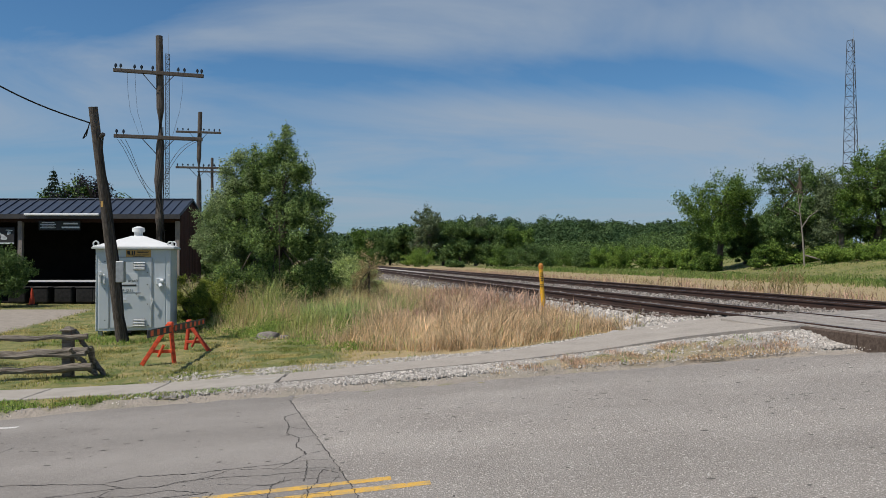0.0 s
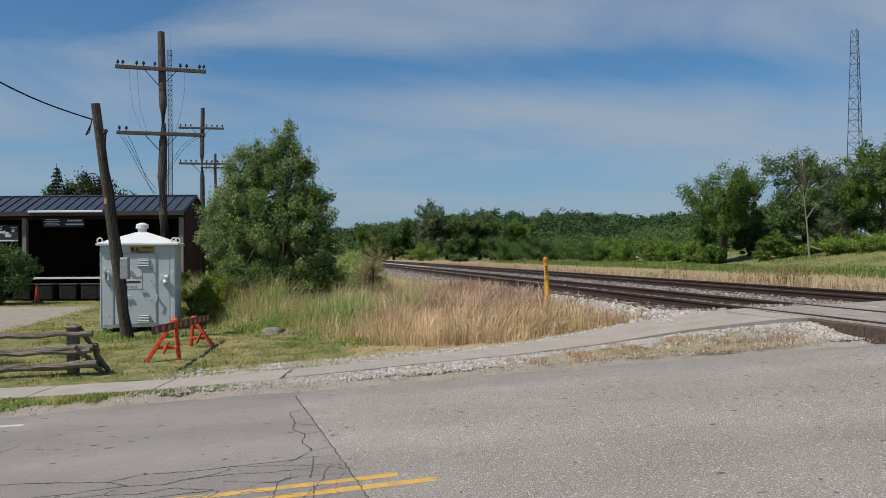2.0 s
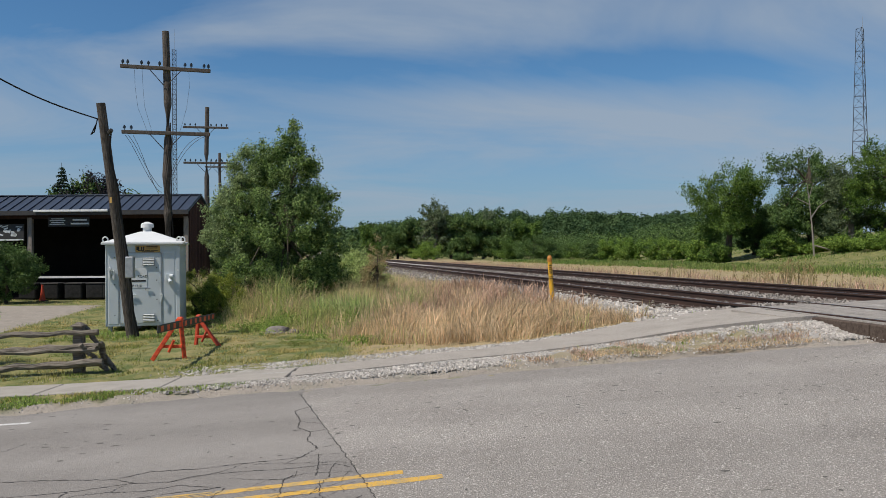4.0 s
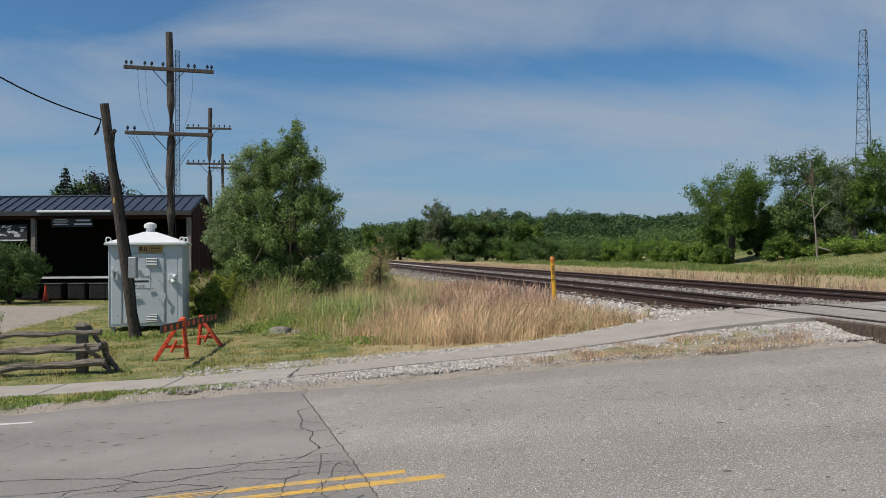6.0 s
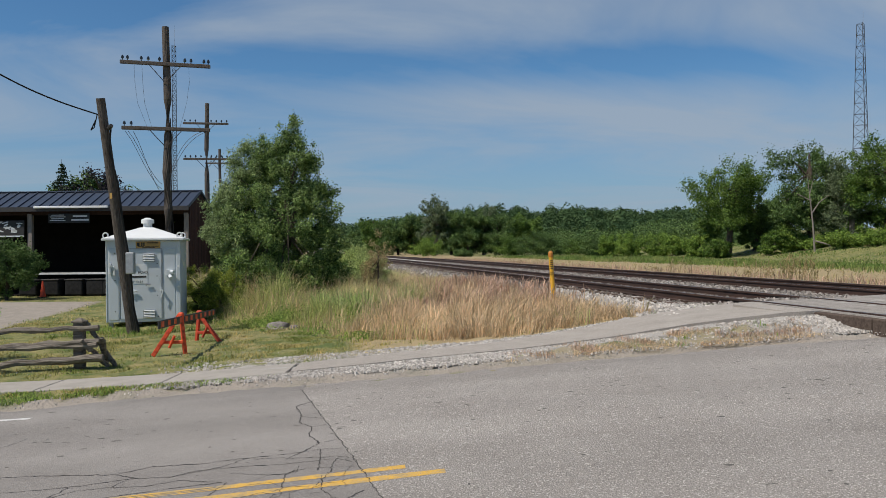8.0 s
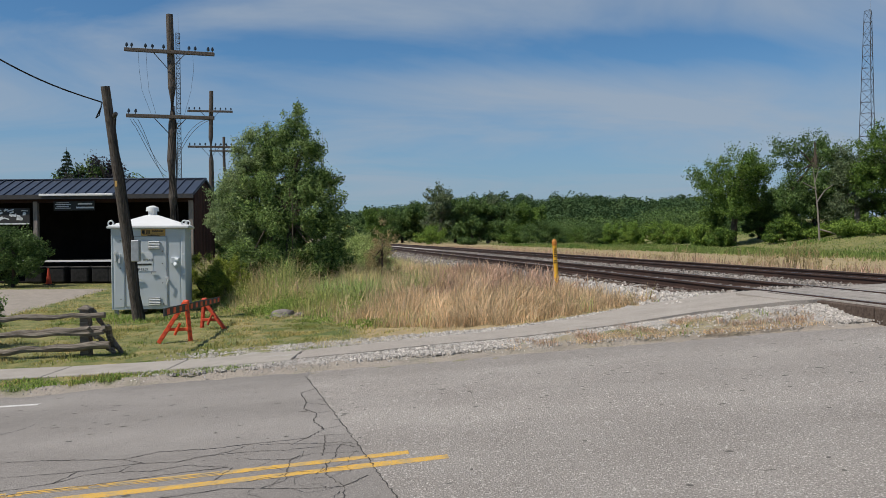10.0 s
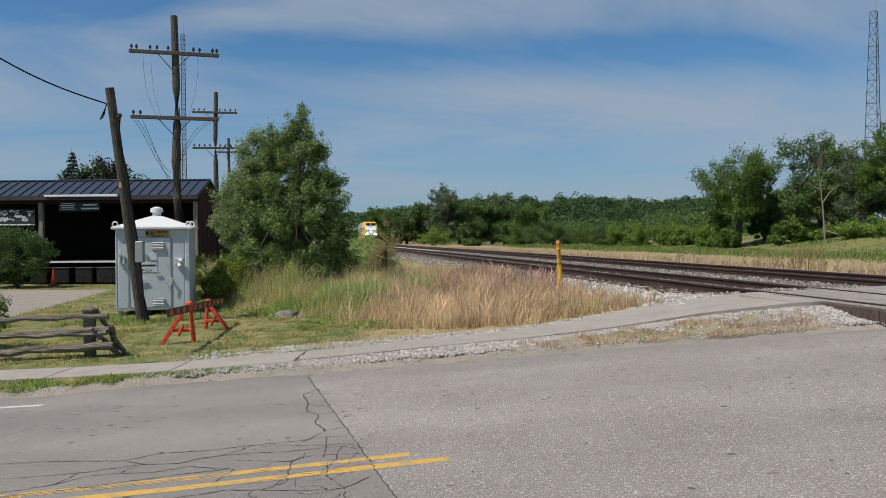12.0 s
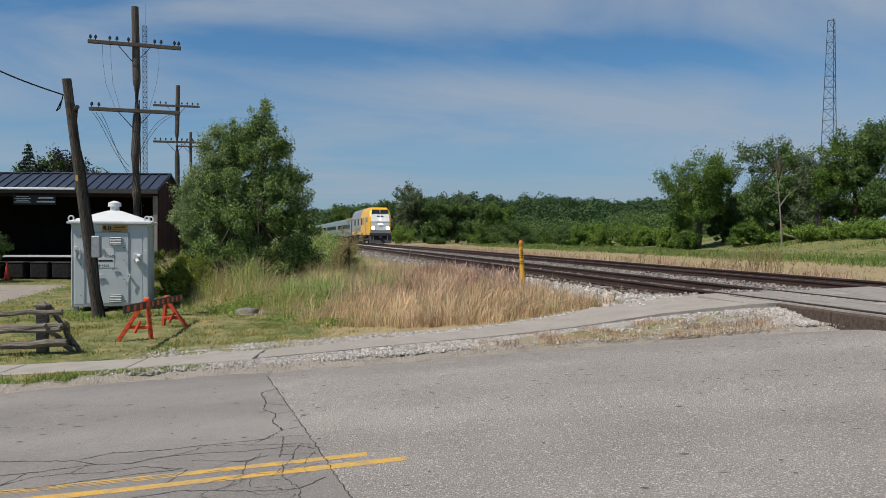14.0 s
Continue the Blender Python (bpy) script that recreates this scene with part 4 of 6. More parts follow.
    tagged(part("herb_leaves", leaf_mesh(p, nn, 0.042, rng), M_WEED), "small leaves of low green herbs in the grass", "weeds", kind="stuff")

    def lawn(x, y):
        verge = (y > road_edge(x) + 0.25) & (y < path_line(x) - 0.46) & (x < -2.6)
        back = (y > path_line(x) + 0.46) & (x < 0.0)
        drive = drive_share(x, y)
        return (verge * smooth(-2.6, -4.2, x) * 1.0 + back * (0.5 + 0.9 * clump(x, y, 0.8, 2.0)) * smooth(0.3, -2.6, x)) * (1 - drive)
    p = scatter(185000, -14, 0, 9.4, 22, lawn, 39)
    c = clump(p[:, 0], p[:, 1], 1.5, 31.0)
    blades("mown_lawn", p, np.clip(0.062 + 0.07 * c, 0.025, 0.14), 0.011, M_LAWN, "short patchy mown lawn, green and straw-coloured", "grass", 40, 0.8)
    p = scatter(12000, -10.5, -5.2, 15.5, 22, lambda x, y: (clump(x, y, 0.9, 41.0) > -0.1) * smooth(1.6, 0.6, np.hypot((x + 7.9) * 0.8, y - 18.9)), 141)
    blades("unmown_grass", p, 0.15, 0.013, M_WEED, "longer green grass round the cabinet's foot", "grass", 142, 0.7)
    p = scatter(26000, -10, -2.6, 9.6, 12.2, lambda x, y: ((y > road_edge(x) + 0.22) & (y < path_line(x) - 0.44)) * smooth(-2.3, -3.8, x) * np.clip(0.7 + 1.2 * clump(x, y, 2.0, 51.0), 0.15, 1), 41)
    blades("verge_grass", p, 0.075, 0.013, M_WEED, "green verge grass between pavement and road", "grass", 42, 0.9)
    p = scatter(30000, -26, -4, 19, 36, lambda x, y: lawn(x, y) * 0.9, 43)
    blades("lawn_behind", p, 0.09, 0.02, M_LAWN, "rough lawn in front of the shed", "grass", 44, 0.6)

    # dry tufts on the strip between path and road
    def strip(x, y):
        return (y > road_edge(x) + 0.08) * (y < path_line(x) - path_half(x) - 0.15) * smooth(0.5, 1.5, x) * smooth(5.5, 4.9, x)
    p = scatter(30000, 0.4, 5.5, 10.2, 13.0, lambda x, y: strip(x, y) * smooth(-0.1, 0.25, clump(x, y, 1.6, 4.0) + 0.2 * smooth(11.9, 11.2, y)), 45)
    blades("dry_verge_tufts", p, 0.07, 0.009, M_STRAW, "short dry tufts on the gravel verge", "grass", 46, 1.6)
    p = scatter(14000, 0.4, 5.6, 10.4, 13.0, lambda x, y: strip(x, y) * (clump(x, y, 2.4, 61.0) > 0.24), 145)
    blades("russet_verge_tufts", p, 0.12, 0.008, M_RUSSET, "browned tufts on the gravel verge", "grass", 146, 0.9)
    p = scatter(9000, -2.4, 5.6, 10.6, 15.2, lambda x, y: ((strip(x, y) > 0.3) | (np.abs(y - path_line(x) - path_half(x) - 0.5) < 0.4)) * (clump(x, y, 2.9, 71.0) > 0.36), 147)
    blades("green_verge_tufts", p, 0.11, 0.010, M_WEED, "small green weeds in the gravel", "weeds", 148, 0.8)

    # beyond the tracks
    def far(x, y):
        s = side_of_track(x, y)
        return (s > FAR_TRACK + 2.5) * smooth(FAR_TRACK + 11, FAR_TRACK + 6, s + 2 * clump(x, y, 0.25, 81.0))
    p = scatter(70000, -18, 30, 14, 110, far, 47)
    c = clump(p[:, 0], p[:, 1], 0.5, 83.0)
    blades("dry_grass_by_line", p, np.clip(0.36 + 0.5 * c, 0.12, 0.8), 0.02, M_RUSSET, "dry grass strip beyond the far rails", "grass", 48, 0.6, 0.4, swirl=0.4)

    def mown(x, y):
        s = side_of_track(x, y)
        return (s > FAR_TRACK + 6) * smooth(28, 24, s + 1.5 * np.sin(y * 0.21))
    p = scatter(60000, -18, 42, 16, 130, mown, 151)
    blades("mown_strip", p, np.clip(0.10 + 0.16 * clump(p[:, 0], p[:, 1], 0.5, 95.0), 0.04, 0.25), 0.03, M_STUBBLE, "mown straw-coloured strip along the line", "grass", 152, 0.9)

    p = scatter(90000, -4, 48, 30, 130, lambda x, y: smooth(22, 25, side_of_track(x, y) + 2.5 * clump(x, y, 0.2, 91.0)) * smooth(36, 30, side_of_track(x, y)), 153)
    c = clump(p[:, 0], p[:, 1], 0.3, 93.0)
    blades("weed_band", p, np.clip(0.36 + 0.6 * c, 0.1, 0.9), 0.045, M_FIELD, "taller green weeds along the mown strip", "weeds", 154, 0.7)

    def field(x, y):
        s = side_of_track(x, y)
        return smooth(24, 28, s + 1.5 * np.sin(y * 0.21)) * np.clip(0.75 + 1.1 * clump(x, y, 0.16, 85.0), 0.1, 1)
    p = scatter(115000, -6, 75, 34, 150, field, 49)
    c = clump(p[:, 0], p[:, 1], 0.22, 87.0)
    blades("green_field_growth", p, np.clip(0.22 + 0.5 * c, 0.06, 0.6), 0.065, M_FIELD, "green growth on the field before the woods", "grass", 50, 1.0)


build_grass()


def crown_points(blobs, n, rng, fill=0.35, ruffle=0.95):
    """Leaf places in many clumps, each drawn out along the way its branch grows."""
    blobs = np.asarray(blobs, float)
    wts = blobs[:, 3] ** 2
    k = rng.choice(len(blobs), n, p=wts / wts.sum())
    d = rng.normal(0, 1, (n, 3))
    d /= np.linalg.norm(d, axis=1, keepdims=True)
    r = (fill + (1 - fill) * rng.random(n) ** 0.5) * (1 + rng.normal(0, 0.11, n))
    p = blobs[k, :3] + d * (blobs[k, 3] * r)[:, None] * np.array((1, 1, 0.8))
    if blobs.shape[1] > 4:
        p += blobs[k, 4:7] * (blobs[k, 3] * rng.normal(0.1, 0.38, n))[:, None]
    nn = d + rng.normal(0, ruffle, (n, 3)) + np.array((0, 0, 0.3))
    nn /= np.linalg.norm(nn, axis=1, keepdims=True)
    return p, nn


def clumps_in(ellipsoids, count, size, rng):
    """Clump centres spread through a few rounded masses, with the way each one grows."""
    out = []
    el = np.asarray(ellipsoids, float)
    wts = el[:, 3] * el[:, 5]
    for k in rng.choice(len(el), count, p=wts / wts.sum()):
        c, r = el[k, :3], el[k, 3:6]
        d = rng.normal(0, 1, 3)
        d /= np.linalg.norm(d)
        f = rng.random() ** 0.36 * (1.08 if rng.random() < 0.12 else 1.0)
        s = size * rng.uniform(0.45, 1.4)
        g = d * 0.7 + np.array((0, 0, 0.6)) + rng.normal(0, 0.25, 3)
        out.append((*(c + d * np.maximum(r - s * 0.5, 0.05) * f), s, *g))
    return out


def tree(name, m, masses, count, size, leaves, leaf, leafmat, trunk, label, category, seed, group="", bark=None, fill=0.35, ruffle=0.95):
    """A tree or bush: trunk with limbs reaching into the masses, and a crown of single leaves. Masses: (x, y, z, rx, ry, rz)."""
    rng = np.random.default_rng(seed)
    ob = thing(name, m, label, category, group)
    cl = clumps_in(masses, count, size, rng)
    p, nn = crown_points(cl, leaves, rng, fill, ruffle)
    p[:, 2] = np.maximum(p[:, 2], 0.05)
    part("crown", leaf_mesh(p, nn, leaf, rng), leafmat, ob)
    bm = B()
    r0, h = trunk
    pts = [Vector((0, 0, -0.2)), Vector((rng.normal(0, r0), rng.normal(0, r0), h * 0.35)), Vector((rng.normal(0, r0 * 2), rng.normal(0, r0 * 2), h * 0.7)), Vector((rng.normal(0, r0 * 3), rng.normal(0, r0 * 3), h))]
    rad = [r0 * 1.25, r0, r0 * 0.7, r0 * 0.25]
    for i in range(3):
        rod(bm, pts[i], pts[i + 1], rad[i], rad[i + 1], 8)
    for k in rng.choice(len(cl), min(22, len(cl)), replace=False):
        t = rng.uniform(0.25, 0.8)
        a = pts[1].lerp(pts[3], t)
        b = Vector(cl[k][:3])
        mid = a.lerp(b, 0.5) + Vector((0, 0, 0.08 * (b - a).length))
        rod(bm, a, mid, r0 * 0.32, r0 * 0.2, 6)
        rod(bm, mid, b, r0 * 0.2, r0 * 0.06, 5)
    part("trunk", bm, bark or M_BARK, ob)
    return ob


def gz(x, y):
    return float(ground_height(x, y))


def stand(x, y, turn=0.0):
    return pose(x, y, gz(x, y), 0, 0, turn)


def build_near_bushes():
    tree("large_bush", stand(-5.3, 24.5), [(-0.1, 0, 2.1, 1.9, 1.7, 2.1), (0.15, 0.1, 4.2, 1.1, 1.0, 1.3), (0.10, 0.1, 5.5, 0.40, 0.45, 0.95), (0.75, -0.1, 4.7, 0.42, 0.5, 0.75), (-0.45, 0.1, 4.55, 0.65, 0.6, 0.85), (0.9, -0.2, 2.4, 1.15, 1.2, 1.7), (-0.9, 0.2, 3.3, 1.0, 1.0, 1.5), (0.95, 0, 3.5, 0.8, 0.8, 0.95), (1.4, -0.2, 1.6, 0.7, 0.8, 1.4), (0.0, -0.9, 0.9, 1.7, 0.8, 0.9), (0.9, -0.7, 0.8, 0.9, 0.7, 0.8), (-1.1, -0.9, 1.0, 0.8, 0.7, 1.0)],
         620, 0.21, 118000, 0.054, M_LEAF, (0.12, 4.6), "large dense leafy green bush with a pointed top", "bush", 61, fill=0.15)
    tree("willow_bush", stand(-6.75, 25.0), [(0, 0, 2.3, 1.05, 1.2, 1.8), (0.35, 0, 4.4, 0.95, 0.8, 1.3), (-0.3, 0, 3.4, 0.8, 0.8, 1.0), (-0.65, 0, 2.7, 0.7, 0.8, 1.2), (0.15, 0, 4.85, 0.4, 0.4, 0.55)],
         300, 0.18, 52000, 0.046, M_LEAF2, (0.07, 3.6), "grey-green willowy bush beside the pole", "bush", 62, fill=0.1)
    tree("yew_shrub", stand(-7.35, 22.4), [(0, 0, 0.75, 0.75, 0.6, 0.85), (0.5, -0.3, 0.6, 0.5, 0.5, 0.7)], 90, 0.13, 15000, 0.036, M_YEW, (0.04, 0.9), "dark upright yew shrub with yellow-green tips", "shrub", 63, fill=0.1)
    tree("yew_shrub", stand(-6.75, 22.7), [(0, 0, 0.7, 0.75, 0.6, 0.8)], 60, 0.13, 10000, 0.036, M_YEW, (0.04, 0.8), "dark upright yew shrub with yellow-green tips", "shrub", 64, fill=0.1)
    tree("green_bush", stand(-4.6, 36.0), [(0, 0, 1.0, 1.2, 1.0, 1.1), (1.0, 0, 0.8, 0.8, 0.8, 0.9)], 80, 0.2, 15000, 0.06, M_PALE, (0.06, 1.3), "rounded light-green bush near the line", "bush", 65)
    tree("pale_bush", stand(-3.75, 29.5), [(0, 0, 1.1, 0.9, 0.8, 1.1), (-0.5, 0, 1.3, 0.7, 0.7, 1.1), (0.5, 0, 0.8, 0.6, 0.6, 0.8)], 110, 0.16, 16000, 0.048, M_PALE, (0.05, 1.6), "pale grey-green bush beside the large one", "bush", 166)
    tree("green_bush", stand(-3.2, 27.8), [(0, 0, 0.8, 1.0, 0.9, 0.8)], 60, 0.17, 9000, 0.05, M_PALE, (0.05, 1.0), "low bright-green bush in the grass", "bush", 66)
    tree("brown_shrub", stand(-2.3, 24.0), [(0, 0, 0.9, 0.6, 0.5, 0.9), (0.05, 0, 1.75, 0.42, 0.35, 0.65), (-0.3, 0, 0.9, 0.4, 0.4, 0.8)], 120, 0.11, 5200, 0.042, M_BROWNLEAF, (0.03, 1.8), "thin shrub with half-brown leaves", "shrub", 67, fill=0.1)
    tree("shed_shrub", stand(-18.5, 32.0), [(0, 0, 1.3, 1.5, 1.2, 1.35), (0.8, 0, 1.4, 0.8, 0.8, 1.0), (-1.2, 0, 1.2, 1.2, 1.0, 1.3)], 170, 0.24, 22000, 0.07, M_LEAF4, (0.07, 1.8), "dense green shrub before the open shed", "shrub", 68)
    tree("fence_shrub", stand(-8.85, 14.2), [(0, 0, 0.6, 0.42, 0.5, 0.55)], 40, 0.13, 5000, 0.042, M_LEAF, (0.03, 0.8), "small green shrub behind the rail fence", "shrub", 69)


build_near_bushes()


def build_woods():
    # field trees beyond the line
    def big(x, y, h, w, seed, leafmat, label, n=13000, leaf=0.34, name="broadleaf_tree", low=0.16):
        rng = np.random.default_rng(seed + 500)
        masses = [(0, 0, h * 0.58, w * 0.42, w * 0.42, h * 0.38)]
        if low < 0.1:
            masses.append((0, 0, h * 0.28, w * 0.46, w * 0.46, h * 0.28))
        for k in range(11):
            a = k / 11 * math.tau + rng.uniform(-0.4, 0.4)
            masses.append((math.cos(a) * w * 0.3, math.sin(a) * w * 0.3, h * rng.uniform(low + 0.16, 0.8), w * rng.uniform(0.16, 0.24), w * 0.2, h * rng.uniform(0.11, 0.18)))
        if leafmat is M_LEAFGREY:
            n = int(n * 0.6)
        return tree(name, stand(x, y, rng.uniform(0, 360)), masses, 200, w * 0.075, n, leaf, leafmat, (0.028 * h, h * 0.85), label, "tree", seed, "trees beyond the railway", M_DEADWOOD if leafmat is M_LEAFGREY else None, ruffle=0.6)
    def at(px_, Y):
        return (px_ - 784) / 1372 * Y
    for px_, Y, h, w, seed, mt, label in (
            (1272, 100, 13.0, 11.0, 71, M_LEAF3, "round broadleaf tree standing at the field's edge"),
            (1318, 104, 7.6, 5.0, 72, M_LEAF4, "dark broadleaf tree behind the round one"),
            (1414, 92, 13.1, 9.2, 73, M_LEAF4, "dark spreading tree above a bare trunk"),
            (1490, 88, 10.2, 8.0, 74, M_LEAFGREY, "grey-green tree at the field's edge"),
            (1545, 84, 12.4, 9.0, 75, M_LEAF3, "tall green tree on the rise"),
            (1620, 80, 13.0, 9.0, 76, M_LEAF4, "tall dark tree on the rise"),
            (1700, 82, 12.0, 9.0, 77, M_LEAF3, "tall green tree on the rise"),
            (1455, 110, 11.0, 9.0, 78, M_LEAF4, "dark green tree behind the field"),
            (1360, 120, 7.0, 8.0, 79, M_LEAF4, "low dark tree behind the field")):
        big(at(px_, Y), Y, h, w, seed, mt, label, 28000, 0.195, low=0.12 if seed == 71 else 0.02)
    # bushes along the field
    rng = np.random.default_rng(90)
    for px_, Y, h, w, mt in ((1035, 135, 4.2, 5, M_LEAF4), (1065, 130, 4.0, 5, M_LEAF5), (1100, 128, 4.2, 5.5, M_LEAF5), (1150, 126, 4.2, 6.0, M_LEAF5), (1180, 122, 3.4, 4, M_LEAF5), (1220, 102, 3.0, 4.5, M_LEAF5), (1250, 98, 2.6, 4, M_LEAF3),
                             (1355, 92, 3.4, 4.5, M_LEAF3), (1385, 92, 2.6, 4, M_LEAF5), (1480, 84, 1.8, 5, M_LEAF5), (1540, 80, 1.6, 5, M_LEAF5), (1600, 76, 1.8, 5, M_LEAF5), (1420, 90, 1.6, 4, M_LEAF5), (740, 165, 4.4, 8, M_LEAF5), (805, 150, 1.6, 4, M_LEAF4),
                             (930, 150, 5.5, 8, M_LEAF4), (960, 150, 4.6, 7, M_LEAF4), (1000, 170, 3.5, 7, M_LEAF3), (890, 155, 4.6, 7, M_LEAF3)):
        x = at(px_, Y)
        tree("field_bush", stand(x, Y, rng.uniform(0, 360)), [(0, 0, h * 0.42, w * 0.52, w * 0.48, h * 0.5), (w * 0.2, 0, h * 0.55, w * 0.3, w * 0.3, h * 0.4), (0, 0, h * 0.2, w * 0.5, w * 0.45, h * 0.25)], 90, w * 0.08, 8000, 0.17, mt, (0.06, h * 0.7), "leafy green bush at the field's edge", "bush", int(rng.integers(1000)), "bushes along the field")
    # trees along the far side of the line
    for px_, Y, h, w, mt, label in ((655, 210, 11.0, 11, M_LEAF3, "green tree where the line bends out of sight"), (690, 200, 10.8, 12, M_LEAF4, "dark green tree beside the line"), (620, 230, 8.6, 8, M_LEAF4, "small dark tree beside the line"),
                                    (757, 185, 14.6, 8.5, M_LEAFGREY, "tall silvery half-bare tree beside the line"), (785, 190, 11.6, 10, M_LEAF4, "dark green tree beside the line"), (842, 180, 12.8, 8, M_LEAFGREY, "grey-green pointed tree beside the line"),
                                    (815, 178, 11.0, 10, M_LEAF4, "dark green tree beside the line"), (870, 178, 10.8, 11, M_LEAF4, "dark green tree beside the line"), (905, 180, 9.6, 11, M_LEAF3, "bright green tree beside the line"), (720, 195, 10.4, 10, M_LEAF4, "dark green tree beside the line")):
        big(at(px_, Y), Y, h, w, int(rng.integers(1000)), mt, label, 16000, 0.34, low=0.0)
    # thicket that closes the wood's edge
    n = 260
    t = rng.uniform(0, 1, n)
    hx = np.interp(t, [0, 0.45, 1], [-32, 22, 62])
    hy = np.interp(t, [0, 0.45, 1], [230, 190, 150]) + rng.uniform(-14, 14, n)
    blobs = [(a, b, gz(a, b) + c * 0.5, c * 0.6) for a, b, c in zip(hx, hy, rng.uniform(2.5, 6.5, n))]
    p, nn = crown_points(blobs, 45000, rng, 0.5, 0.6)
    tagged(part("thicket", leaf_mesh(p, nn, 0.36, rng), M_LEAF4), "dense green thicket along the wood's edge", "thicket", kind="stuff")
    # behind the shed
    def spruce(x, y, h, seed):
        """A spruce in whorls of drooping branches, each set with needle sprays."""
        r = np.random.default_rng(seed)
        ob = thing("spruce", stand(x, y), "dark pointed spruce behind the shed roof", "tree")
        bm = B()
        rod(bm, (0, 0, -0.2), (0, 0, h), 0.16, 0.015, 8)
        pts = []
        for z in np.arange(h * 0.12, h * 0.985, 0.34):
            reach = (h - z) * 0.27 + 0.12
            for k in range(7):
                a = r.uniform(0, math.tau)
                ln = reach * r.uniform(0.7, 1.12)
                tip = Vector((math.cos(a) * ln, math.sin(a) * ln, z - 0.16 * ln + r.uniform(-0.1, 0.1)))
                rod(bm, (0, 0, z), tip, 0.02, 0.005, 4)
                for q in range(int(16 + 26 * ln)):
                    t = r.uniform(0.12, 1.05)
                    pts.append((tip.x * t + r.normal(0, 0.07), tip.y * t + r.normal(0, 0.07), z + (tip.z - z) * t - abs(r.normal(0, 0.10))))
        p = np.array(pts)
        nn = r.normal(0, 1, p.shape)
        nn /= np.linalg.norm(nn, axis=1, keepdims=True)
        part("crown", leaf_mesh(p, nn, 0.14, r), M_NEEDLE, ob)
        part("trunk", bm, M_BARK, ob)
    spruce(at(93, 75), 75, 11.0, 401)
    big(at(122, 77), 77, 10.8, 6.5, 402, M_LEAF4, "dark green tree behind the shed roof", 9000, 0.2)
    big(at(155, 76), 76, 10.8, 6.5, 403, M_PURPLE, "dark purple-leaved tree behind the shed roof", 9000, 0.2)
    big(at(228, 90), 90, 9.9, 7, 404, M_LEAF3, "green leafy tree behind the shed roof", 9000, 0.22)
    big(at(310, 60), 60, 6.6, 6, 405, M_LEAF5, "bright green tree behind the shed", 9000, 0.17)
    big(at(340, 50), 50, 5.6, 5, 406, M_LEAF2, "grey-green willowy tree behind the shed", 10000, 0.14)
    big(at(375, 40), 40, 5.0, 5, 407, M_LEAF, "leafy green tree behind the bush", 10000, 0.12)
    big(at(440, 44), 44, 5.0, 5, 408, M_LEAF4, "dark green tree behind the bush", 9000, 0.13)
    # the wooded ridge far off
    rng = np.random.default_rng(93)
    n = 560
    y = rng.uniform(255, 500, n)
    x = rng.uniform(-0.2, 0.42, n) * y
    h = rng.uniform(7.5, 13, n)
    blobs = []
    for a, b, c in zip(x, y, h):
        z = gz(a, b)
        blobs.append((a, b, z + c * 0.5, c * 0.42))
        for k in range(6):
            blobs.append((a + rng.normal(0, c * 0.2), b + rng.normal(0, c * 0.2), z + c * rng.uniform(0.35, 0.85), c * rng.uniform(0.14, 0.24)))
    p, nn = crown_points(blobs, 140000, rng, 0.8, 0.4)
    ob = part("far_woods", leaf_mesh(p, nn, 1.0, rng), M_FARLEAF)
    tagged(ob, "wooded green ridge on the horizon", "woods", kind="stuff")
    # dead trunk before the dark tree
    X, Y = at(1424, 86), 86
    dt = thing("dead_tree", stand(X, Y), "bleached bare dead tree with one broken limb on the ground", "tree")
    bm = B()
    rod(bm, (0, 0, -0.2), (-0.2, 0, 3.2), 0.11, 0.085, 9); rod(bm, (-0.2, 0, 3.2), (-0.7, 0.1, 8.3), 0.085, 0.02, 8)
    rod(bm, (-0.3, 0, 4.2), (0.5, 0, 5.4), 0.07, 0.05, 6); rod(bm, (0.5, 0, 5.4), (1.6, 0, 6.2), 0.05, 0.02, 6)
    rod(bm, (-0.35, 0, 5.6), (-1.8, 0.2, 6.4), 0.06, 0.03, 6); rod(bm, (-0.5, 0, 6.4), (-0.1, 0, 8.0), 0.05, 0.02, 6)
    part("trunk", bm, M_DEADWOOD, dt)
    bm = B()
    rod(bm, (0.05, 0, 1.15), (2.4, -0.4, 0.45), 0.10, 0.08, 7); rod(bm, (2.4, -0.4, 0.45), (3.6, -0.5, 0.2), 0.08, 0.03, 7)
    part("broken_limb", bm, M_DEADWOOD, dt)


build_woods()


# ---- poles, masts, wires ----
def insulator(bm, p):
    x, y, z = p
    rod(bm, (x, y, z), (x, y, z + 0.07), 0.016, seg=6)
    rod(bm, (x, y, z + 0.06), (x, y, z + 0.13), 0.05, 0.045, 8)
    rod(bm, (x, y, z + 0.13), (x, y, z + 0.17), 0.035, 0.02, 8)


